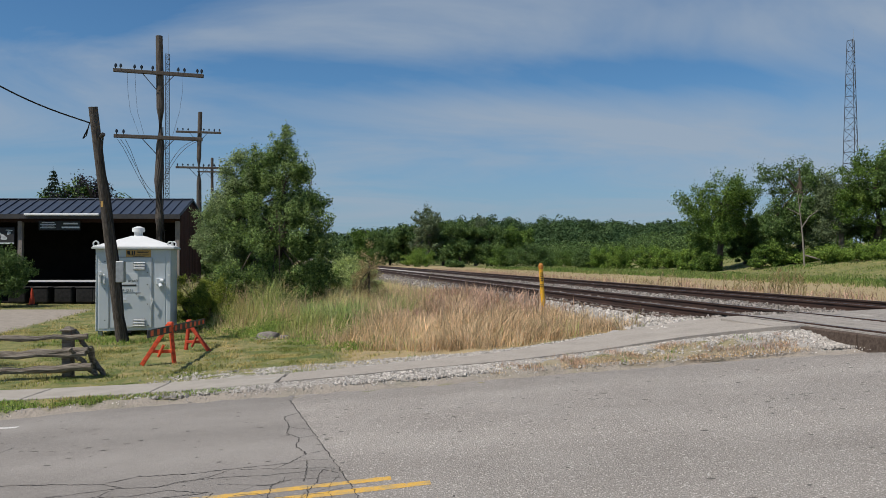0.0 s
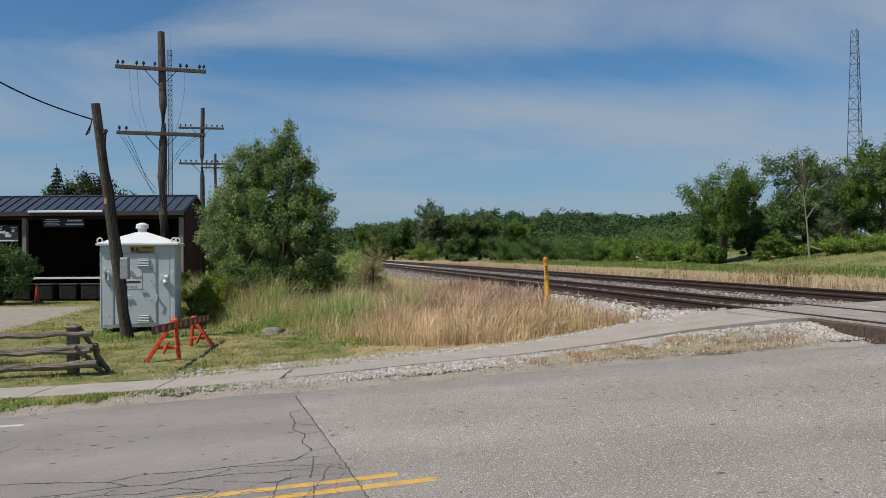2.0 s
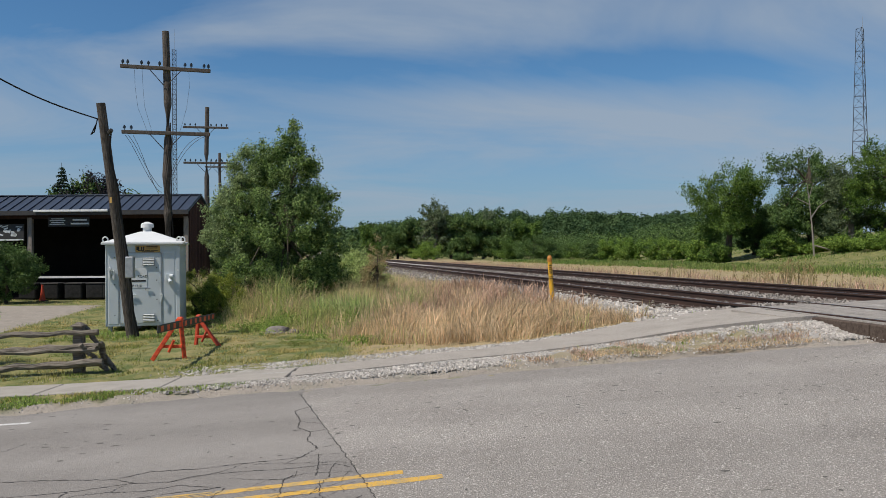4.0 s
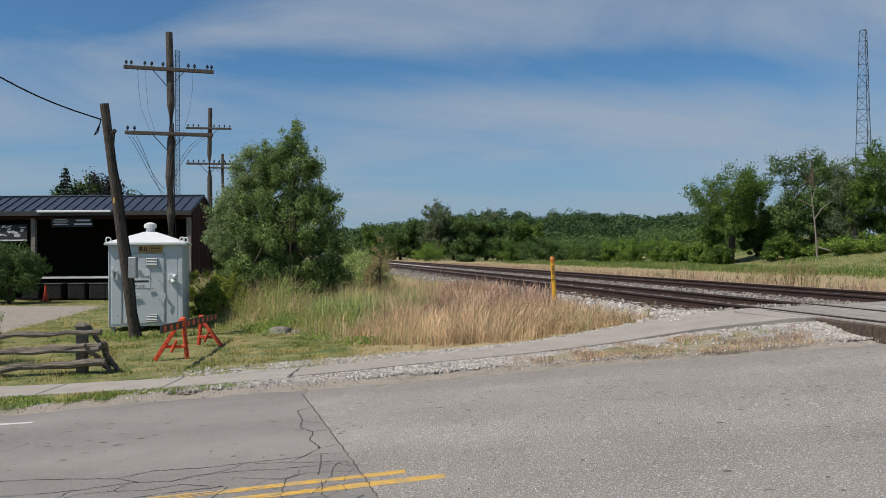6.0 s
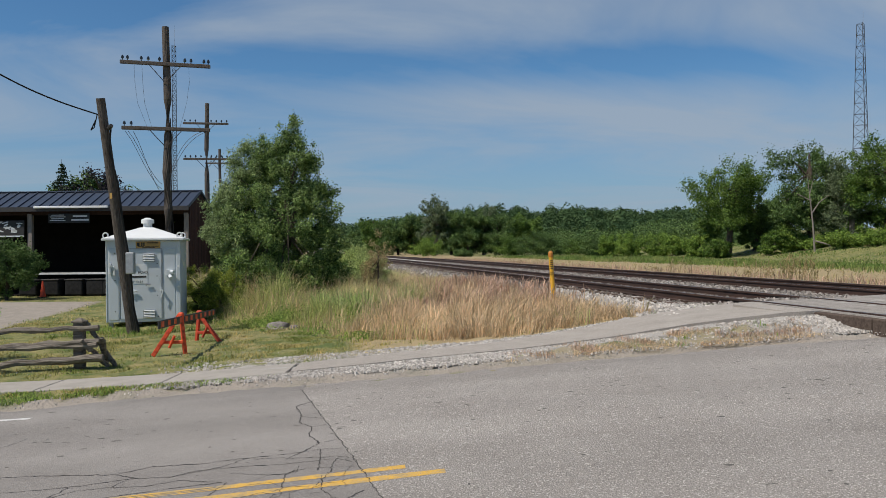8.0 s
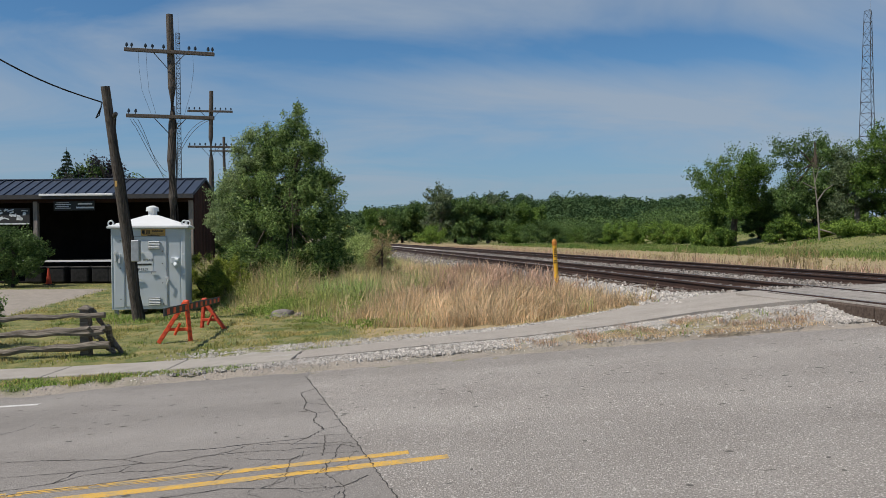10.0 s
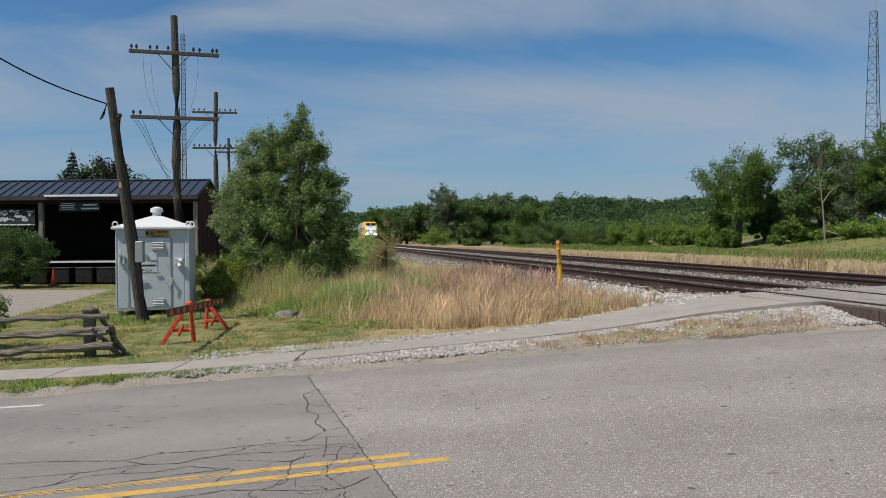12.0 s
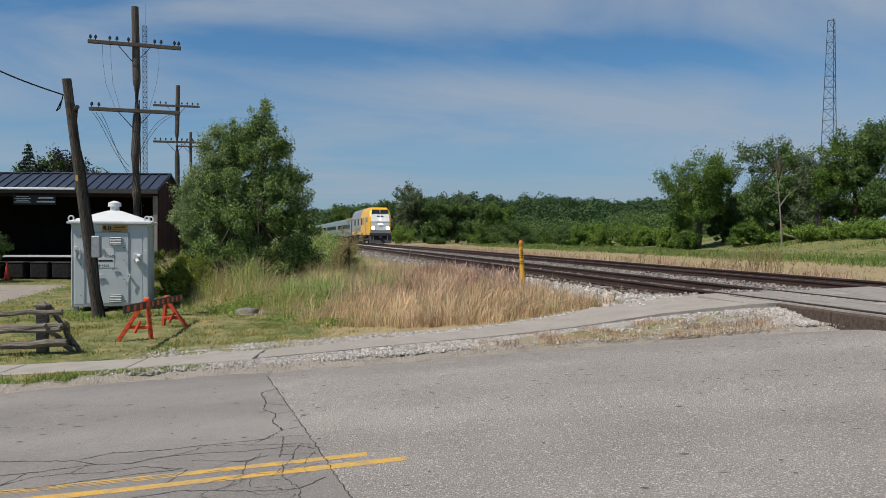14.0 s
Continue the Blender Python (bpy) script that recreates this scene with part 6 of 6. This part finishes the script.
# ---- marker post, stones, cone ----
def build_small_outdoors():
    x, y = (962 - 784) / 1372 * 20.5, 20.5
    z = gz(x, y)
    ob = thing("marker_post", pose(x, y, z, 0, -3.2, 0), "yellow plastic pipeline marker post with black print", "marker post")
    h = 1.20
    bm = B()
    rod(bm, (0, 0, -0.2), (0, 0, h), 0.058, 0.056, 16)
    part("tube", bm, M_YPOST, ob)
    bm = B()
    rod(bm, (0, 0, h), (0, 0, h + 0.10), 0.066, 0.064, 16)
    rod(bm, (0, 0, h + 0.10), (0, 0, h + 0.16), 0.064, 0.035, 16)
    part("cap", bm, M_CAP, ob, "brown-orange domed cap")
    for k in range(7):
        bm = B()
        box(bm, (0.07, 0.012, 0.022) if k < 5 else (0.10, 0.02, 0.012), (0, -0.054, h - 0.10 - k * 0.05 - (0.05 if k > 4 else 0)))
        part("printed_bar", bm, M_INK, ob)
    rng = random.Random(8)
    for x, y, sx, sy, sz in ((-4.2, 18.75, 0.34, 0.26, 0.15), (-1.15, 16.0, 0.2, 0.18, 0.10), (-3.8, 18.7, 0.16, 0.14, 0.08)):
        bm = B()
        bmesh.ops.create_icosphere(bm, subdivisions=3, radius=1)
        for v in bm.verts:
            k = 1 + 0.28 * noise.noise(v.co * 1.7 + Vector((x, y, 0))) + 0.1 * noise.noise(v.co * 5)
            v.co = Vector((v.co.x * sx * k, v.co.y * sy * k, v.co.z * sz * k))
        o = part("boulder", bm, M_ROCK)
        place(o, pose(x, y, gz(x, y) + sz * 0.15, 0, 0, rng.uniform(0, 180)))
        tagged(o, "half-sunk grey field stone in the grass", "stone")
    # dry stalks beyond the tracks
    for x, y, n, h in ((14.0, 31.5, 60, 1.15), (12.4, 32, 30, 0.9), (9.6, 33, 14, 0.9)):
        bm = B()
        for k in range(n):
            a = Vector((rng.gauss(0, 0.5), rng.gauss(0, 0.5), -0.05))
            b = a + Vector((rng.gauss(0, 0.14), rng.gauss(0, 0.14), h * rng.uniform(0.5, 1.1)))
            rod(bm, a, b, 0.010, 0.006, 4)
            for j in range(3):
                c = a.lerp(b, rng.uniform(0.6, 1))
                rod(bm, c, c + Vector((rng.gauss(0, 0.09), rng.gauss(0, 0.09), rng.uniform(0.05, 0.18))), 0.014, 0.008, 4)
        o = part("dead_stalks", bm, M_BROWNLEAF)
        place(o, stand(x, y))
        tagged(o, "brown dead weed stalks beyond the far rails", "weeds", kind="stuff")


build_small_outdoors()


# ---- open shed ----
def build_shed():
    x1, yf, depth, length = -11.85, 35.0, 3.1, 20.0
    z0 = gz(x1 - 3, yf)
    ob = thing("open_shed", pose(x1, yf, z0, 0, 0, 1.0), "long dark timber shed with an open front and blue metal roof", "shed")
    eave, ridge = 4.05, 4.72
    # back wall, floor and end wall carry the inside shade as near-black colour
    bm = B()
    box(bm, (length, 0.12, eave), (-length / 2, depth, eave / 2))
    part("back_wall", bm, M_SHADEIN, ob)
    bm = B()
    v = [bm.verts.new(c) for c in ((0, 0, 0), (0, depth, 0), (0, depth, eave), (0, depth / 2, ridge), (0, 0, eave))]
    f = bm.faces.new(v)
    r = bmesh.ops.extrude_face_region(bm, geom=[f])
    bmesh.ops.translate(bm, verts=[q for q in r["geom"] if isinstance(q, bmesh.types.BMVert)], vec=(-0.12, 0, 0))
    bmesh.ops.recalc_face_normals(bm, faces=bm.faces)
    gable = part("gable_wall", bm, M_BOARD, ob)
    for k in range(14):
        y = 0.12 + k * (depth - 0.24) / 13
        top = eave + (ridge - eave) * (1 - abs(y - depth / 2) / (depth / 2)) - 0.06
        bm = B()
        box(bm, (0.025, (depth - 0.24) / 13 - 0.02, top), (0.014, y, top / 2))
        part("board", bm, M_BOARD, gable)
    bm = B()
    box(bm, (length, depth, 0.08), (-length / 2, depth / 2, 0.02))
    part("floor", bm, M_SHADEIN, ob)
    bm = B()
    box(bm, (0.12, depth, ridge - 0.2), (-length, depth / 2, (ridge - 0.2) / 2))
    part("end_wall", bm, M_SHADEIN, ob)
    # roof: two slopes with standing seams
    over = 0.40
    slope = math.atan2(ridge - eave, depth / 2)
    run = (depth / 2 + over) / math.cos(slope)
    for s in (1, -1):
        bm = B()
        rot = Matrix.Rotation(slope * s, 4, "X")
        yc = depth / 2 - s * (depth / 2 + over) / 2
        zc = ridge + 0.05 - math.tan(slope) * (depth / 2 + over) / 2
        box(bm, (length + 0.2, run, 0.06), (-length / 2, yc, zc), rot)
        roof = part("roof", bm, M_ROOF, ob, "dark-blue standing-seam metal roof")
        n = 46
        for k in range(n):
            bm = B()
            x = 0.06 - k * (length + 0.1) / (n - 1)
            box(bm, (0.035, run - 0.02, 0.06), (x, yc, zc + 0.055), rot)
            part("seam", bm, M_ROOF, roof)
    bm = B()
    box(bm, (length + 0.2, 0.3, 0.05), (-length / 2, depth / 2, ridge + 0.09), bevel=0.01)
    part("ridge_cap", bm, M_ROOF, ob)
    bm = B()
    box(bm, (length + 0.2, 0.04, 0.2), (-length / 2, -over - 0.01, eave - 0.16))
    part("fascia", bm, M_DARKSTEEL, ob)
    bm = B()
    box(bm, (length, 0.18, 0.26), (-length / 2, 0, eave - 0.28), bevel=0.01)
    part("beam", bm, M_BOARD, ob)
    for x in (-0.12, -7.15, -14.2):
        bm = B()
        box(bm, (0.2, 0.2, eave - 0.35), (x, 0, (eave - 0.35) / 2), bevel=0.01)
        part("post", bm, M_SHEDWOOD, ob)
    bm = B()
    box(bm, (3.3, 0.1, 0.10), (-5.1, -over - 0.1, eave - 0.08), bevel=0.02)
    part("white_tube", bm, M_WHITE, ob, "long white tube under the eave")
    bm = B()
    box(bm, (1.85, 0.05, 0.42), (-5.35, -0.15, eave - 0.56), bevel=0.008)
    sg = part("hanging_sign", bm, M_INK, ob, "black hanging sign with pale print")
    text_bars(sg, (-5.85, -0.18, eave - 0.42), 0.7, [[(0.1, .9)], [(0, 1)], [(0.1, .9)], [(0, 1)]], M_SIGN, 0.03, 0.08)
    text_bars(sg, (-4.85, -0.18, eave - 0.47), 0.8, [[(0.1, .9)], [(0, 1)]], M_SIGN, 0.07, 0.17)
    bm = B()
    box(bm, (2.6, 0.06, 0.75), (-8.65, -0.16, eave - 1.02), bevel=0.01)
    sg = part("banner", bm, M_INK, ob, "dark banner with pale blurred shapes")
    rng = random.Random(9)
    bm = B()
    for k in range(46):
        w, h = rng.uniform(0.05, 0.3), rng.uniform(0.03, 0.14)
        box(bm, (w, 0.004, h), (-8.65 + rng.uniform(-1.1, 1.1), -0.193, eave - 0.96 + rng.uniform(-0.2, 0.24)), Matrix.Rotation(rng.uniform(-0.5, 0.5), 4, "Y"))
    box(bm, (2.56, 0.004, 0.06), (-8.65, -0.193, eave - 1.35))
    part("print", bm, M_SIGN, sg, "pale grey print")
    # loading deck with a white edge, black drums below
    dk = thing("loading_deck", pose(x1 - 5.2, yf - 0.4, z0), "low loading deck with white edge inside the shed", "platform")
    # deck and legs take the same painted-in shade, not their own colour
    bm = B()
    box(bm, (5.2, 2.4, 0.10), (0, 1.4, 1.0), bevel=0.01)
    part("deck", bm, M_SHADEIN, dk)
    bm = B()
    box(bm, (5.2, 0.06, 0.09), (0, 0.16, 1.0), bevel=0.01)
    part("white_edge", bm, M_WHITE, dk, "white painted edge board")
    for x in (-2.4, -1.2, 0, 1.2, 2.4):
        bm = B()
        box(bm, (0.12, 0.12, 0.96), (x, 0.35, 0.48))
        part("deck_leg", bm, M_SHADEIN, dk)
    for k, x in enumerate((-1.75, -0.75, 0.3, 1.25, 2.0)):
        o = thing("black_tub", pose(x1 - 5.2 + x, yf - 0.75, z0 + 0.06), "black plastic tub under the loading deck", "tub", "tubs under the deck")
        bm = B()
        box(bm, (0.78, 0.55, 0.66), (0, 0.2, 0.33), bevel=0.06)
        part("body", bm, M_BLACK, o)
        bm = B()
        box(bm, (0.82, 0.59, 0.06), (0, 0.2, 0.68), bevel=0.02)
        part("lid", bm, M_DARKSTEEL, o)
    cx, cy = (57 - 784) / 1372 * 33.5, 33.5
    o = thing("traffic_cone", stand(cx, cy), "faded orange traffic cone before the shed", "cone")
    bm = B()
    rod(bm, (0, 0, 0.03), (0, 0, 0.72), 0.13, 0.03, 14)
    part("cone", bm, M_ORANGE_DARK, o)
    bm = B()
    box(bm, (0.36, 0.36, 0.04), (0, 0, 0.02), bevel=0.01)
    part("foot", bm, M_BLACK, o)


build_shed()


# ---- the train ----
def loft(bm, sections):
    rings = [[bm.verts.new(p) for p in s] for s in sections]
    n = len(rings[0])
    for a, b in zip(rings, rings[1:]):
        for i in range(n):
            bm.faces.new((a[i], a[(i + 1) % n], b[(i + 1) % n], b[i]))
    bm.faces.new(rings[0][::-1]); bm.faces.new(rings[-1])
    bmesh.ops.recalc_face_normals(bm, faces=bm.faces)


def section(y, hw, z0, z1, zr, rw):
    """Body outline: half width, sill, shoulder, roof and half roof width."""
    return [(-hw, y, z0), (-hw, y, z1), (-(hw + rw) / 2 - 0.08, y, (z1 + zr) / 2 + 0.12), (-rw, y, zr), (rw, y, zr), ((hw + rw) / 2 + 0.08, y, (z1 + zr) / 2 + 0.12), (hw, y, z1), (hw, y, z0)]


def truck(parent, y, wheels=2, base=2.7):
    bm = B()
    for s in (-1, 1):
        box(bm, (0.14, base + 1.3, 0.32), (s * 1.05, y, 0.62), bevel=0.03)
    box(bm, (2.0, 0.5, 0.3), (0, y, 0.6))
    t = part("truck_frame", bm, M_DARKSTEEL, parent)
    for k in range(wheels):
        yy = y + (k - (wheels - 1) / 2) * base / max(wheels - 1, 1)
        bm = B()
        for s in (-1, 1):
            rod(bm, (s * 0.70, yy, 0.48), (s * 0.84, yy, 0.48), 0.48, seg=20)
        rod(bm, (-0.7, yy, 0.48), (0.7, yy, 0.48), 0.08, seg=8)
        part("wheelset", bm, M_RAIL, t)


def build_locomotive():
    ob = thing("locomotive", pose(0, 0, 0), "yellow, grey and white diesel locomotive with headlights lit", "locomotive")
    L = 20.5
    bm = B()
    loft(bm, [section(9.0, 1.43, 1.15, 3.5, 4.66, 0.95), section(L, 1.43, 1.15, 3.5, 4.66, 0.95)])
    part("engine_body", bm, M_TRAIN_G, ob, "grey engine-room body")
    bm = B()
    loft(bm, [section(4.2, 1.43, 1.15, 3.5, 4.66, 0.95), section(9.0, 1.43, 1.15, 3.5, 4.66, 0.95)])
    part("equipment_body", bm, M_TRAIN_Y, ob, "yellow body behind the cab")
    bm = B()
    loft(bm, [section(0.0, 1.24, 1.25, 2.7, 2.85, 0.95), section(0.12, 1.36, 1.18, 3.0, 3.2, 1.0), section(0.62, 1.43, 1.15, 3.45, 4.36, 0.96), section(1.0, 1.44, 1.15, 3.52, 4.62, 0.95), section(4.2, 1.44, 1.15, 3.52, 4.68, 0.95)])
    cab = part("cab", bm, M_TRAIN_Y, ob, "yellow cab")
    # white nose mask, standing proud of the yellow
    bm = B()
    mask = [(-0.92, 1.72), (-1.14, 2.2), (-1.16, 2.72), (-0.9, 2.87), (0.9, 2.87), (1.16, 2.72), (1.14, 2.2), (0.92, 1.72)]
    loft(bm, [[(x, -0.04, z) for x, z in mask], [(x, 0.06, z) for x, z in mask]])
    part("nose_mask", bm, M_TRAIN_W, cab, "white nose panel")
    sl = math.atan2(0.62, 4.36 - 2.85)
    tilt = Matrix.Rotation(-sl, 4, "X")
    def on_slope(z):
        return (z - 2.85) * 0.62 / 1.51 - 0.05
    bm = B()
    box(bm, (2.3, 0.05, 1.0), (0, on_slope(3.28), 3.28), tilt, 0.02)
    part("brow_panel", bm, M_TRAIN_W, cab, "white panel under the windscreen")
    for s in (-1, 1):
        bm = B()
        box(bm, (0.95, 0.05, 0.56), (s * 0.54, on_slope(4.06) - 0.02, 4.06), tilt, 0.02)
        part("windscreen", bm, M_GLASSDARK, cab, "dark windscreen pane")
        bm = B()
        box(bm, (0.34, 0.05, 0.16), (s * 0.24, on_slope(3.5) - 0.035, 3.5), tilt, 0.02)
        part("number_board", bm, M_GLASSDARK, cab, "dark number board")
    bm = B()
    box(bm, (2.5, 0.14, 0.5), (0, -0.02, 1.52), None, 0.03)
    part("lower_nose", bm, M_TRAIN_G, cab, "grey lower nose")
    def lamp(name, x, z, r, y):
        bm = B()
        rod(bm, (x, y + 0.06, z), (x, y, z), r * 1.3, seg=16)
        h = part(name, bm, M_DARKSTEEL, cab)
        bm = B()
        rod(bm, (x, y + 0.02, z), (x, y - 0.012, z), r, seg=16)
        part("lens", bm, M_LAMP, h, "glowing lens")
    lamp("headlight", 0.0, 3.1, 0.09, on_slope(3.1) - 0.08)
    lamp("headlight", -0.13, 2.5, 0.10, -0.10)
    lamp("headlight", 0.13, 2.5, 0.10, -0.10)
    lamp("ditch_light", -0.90, 2.02, 0.20, -0.12)
    lamp("ditch_light", 0.90, 2.02, 0.20, -0.12)
    bm = B()
    box(bm, (2.7, 0.25, 0.34), (0, -0.12, 1.22), None, 0.03)
    part("anticlimber", bm, M_DARKSTEEL, ob)
    bm = B()
    v = [(-1.45, 0.2, 1.05), (1.45, 0.2, 1.05), (1.35, -0.35, 0.10), (-1.35, -0.35, 0.10)]
    loft(bm, [[(a, b, c) for a, b, c in v], [(a, b + 0.08, c) for a, b, c in v]])
    part("plow", bm, M_DARKSTEEL, ob)
    bm = B()
    box(bm, (0.3, 0.6, 0.3), (0, -0.35, 0.9), None, 0.04)
    part("coupler", bm, M_DARKSTEEL, ob)
    for y in (-0.1,):
        for s in (-1, 1):
            bm = B()
            pipe(bm, [(s * 1.2, y, 0.6), (s * 1.2, y, 1.1)], 0.025); pipe(bm, [(s * 0.9, y - 0.1, 0.5), (s * 0.9, y - 0.1, 1.1)], 0.025)
            part("step_rail", bm, M_STEEL, ob)
    for s in (-1, 1):
        bm = B()
        box(bm, (0.03, 0.9, 0.55), (s * 1.445, 1.9, 3.1), None, 0.02)
        part("cab_window", bm, M_GLASSDARK, cab)
        bm = B()
        box(bm, (0.03, 0.7, 1.9), (s * 1.445, 3.2, 2.4), None, 0.01)
        part("cab_door", bm, M_TRAIN_G, cab, "grey cab door")
        for k in range(7):
            bm = B()
            box(bm, (0.04, 1.5, 0.9), (s * 1.435, 5.6 + k * 2.1, 2.95), None, 0.02)
            part("louvre_panel", bm, M_DARKSTEEL if k % 2 else M_COACHROOF, ob)
        bm = B()
        box(bm, (0.04, L - 5.4, 0.32), (s * 1.435, 5.3 + (L - 5.4) / 2, 1.4))
        part("yellow_stripe", bm, M_TRAIN_Y, ob, "yellow stripe along the sill")
    bm = B()
    box(bm, (2.4, 5.0, 0.8), (0, 10.2, 0.75), bevel=0.12)
    part("fuel_tank", bm, M_DARKSTEEL, ob)
    for k in range(4):
        bm = B()
        rod(bm, (0, 8 + k * 2.6, 4.62), (0, 8 + k * 2.6, 4.78), 0.65, seg=20)
        part("roof_fan", bm, M_DARKSTEEL, ob)
    truck(ob, 4.2); truck(ob, 16.4)
    return ob


def build_coach():
    ob = thing("passenger_coach", pose(0, 0, 0), "silver-green passenger coach with a dark window band", "railway coach", "coaches behind the locomotive")
    L = 25.6
    bm = B()
    loft(bm, [section(0.2, 1.50, 0.95, 2.9, 3.75, 0.95), section(L, 1.50, 0.95, 2.9, 3.75, 0.95)])
    part("body", bm, M_COACH, ob)
    for s in (-1, 1):
        for k in range(13):
            bm = B()
            box(bm, (0.03, 1.35, 0.68), (s * 1.505, 2.6 + k * 1.7, 2.45), None, 0.03)
            part("window", bm, M_GLASSDARK, ob)
        bm = B()
        box(bm, (0.03, L - 0.6, 0.14), (s * 1.505, L / 2 + 0.1, 1.75))
        part("stripe", bm, M_TRAIN_G, ob)
        for y in (0.9, L - 0.8):
            bm = B()
            box(bm, (0.035, 0.75, 1.95), (s * 1.505, y, 1.98), None, 0.02)
            part("door", bm, M_COACHROOF, ob)
    bm = B()
    box(bm, (1.9, L - 0.4, 0.06), (0, L / 2 + 0.1, 3.76))
    part("roof", bm, M_COACHROOF, ob)
    bm = B()
    box(bm, (1.2, 0.5, 2.4), (0, 0.0, 2.0), None, 0.05)
    part("gangway", bm, M_BLACK, ob)
    bm = B()
    box(bm, (2.3, 9.0, 0.55), (0, L / 2, 0.7), bevel=0.05)
    part("equipment_box", bm, M_DARKSTEEL, ob)
    truck(ob, 3.0); truck(ob, L - 3.0)
    return ob


LOCO = build_locomotive()
COACHES = [build_coach()]
for _ in range(4):
    COACHES.append(copy_thing(COACHES[0], pose(0, 0, 0)))

TRAIN_END = 97.0      # where the nose is at the last moment, along y
TRAIN_SPEED = 33.8     # metres a second, in y


def train_pose(t, back):
    yaw = math.degrees(math.atan2(-TDIR[0], TDIR[1]))
    v = (TRAIN_END + TRAIN_SPEED * (14.0 - t) - TRACK[1] - TNOR[1] * FAR_TRACK) / TDIR[1] + back
    p = on_track(FAR_TRACK, v)
    return pose(p[0], p[1], RAIL_TOP - math.tan(radians(GRADE)) * v, -GRADE, 0, yaw)


def motions():
    walk(LOCO, [(t, train_pose(t, 0.0)) for t in (0.0, 3.5, 7.0, 10.5, 14.0)])
    for k, c in enumerate(COACHES):
        walk(c, [(t, train_pose(t, 21.0 + 26.0 * k)) for t in (0.0, 3.5, 7.0, 10.5, 14.0)])


motions()
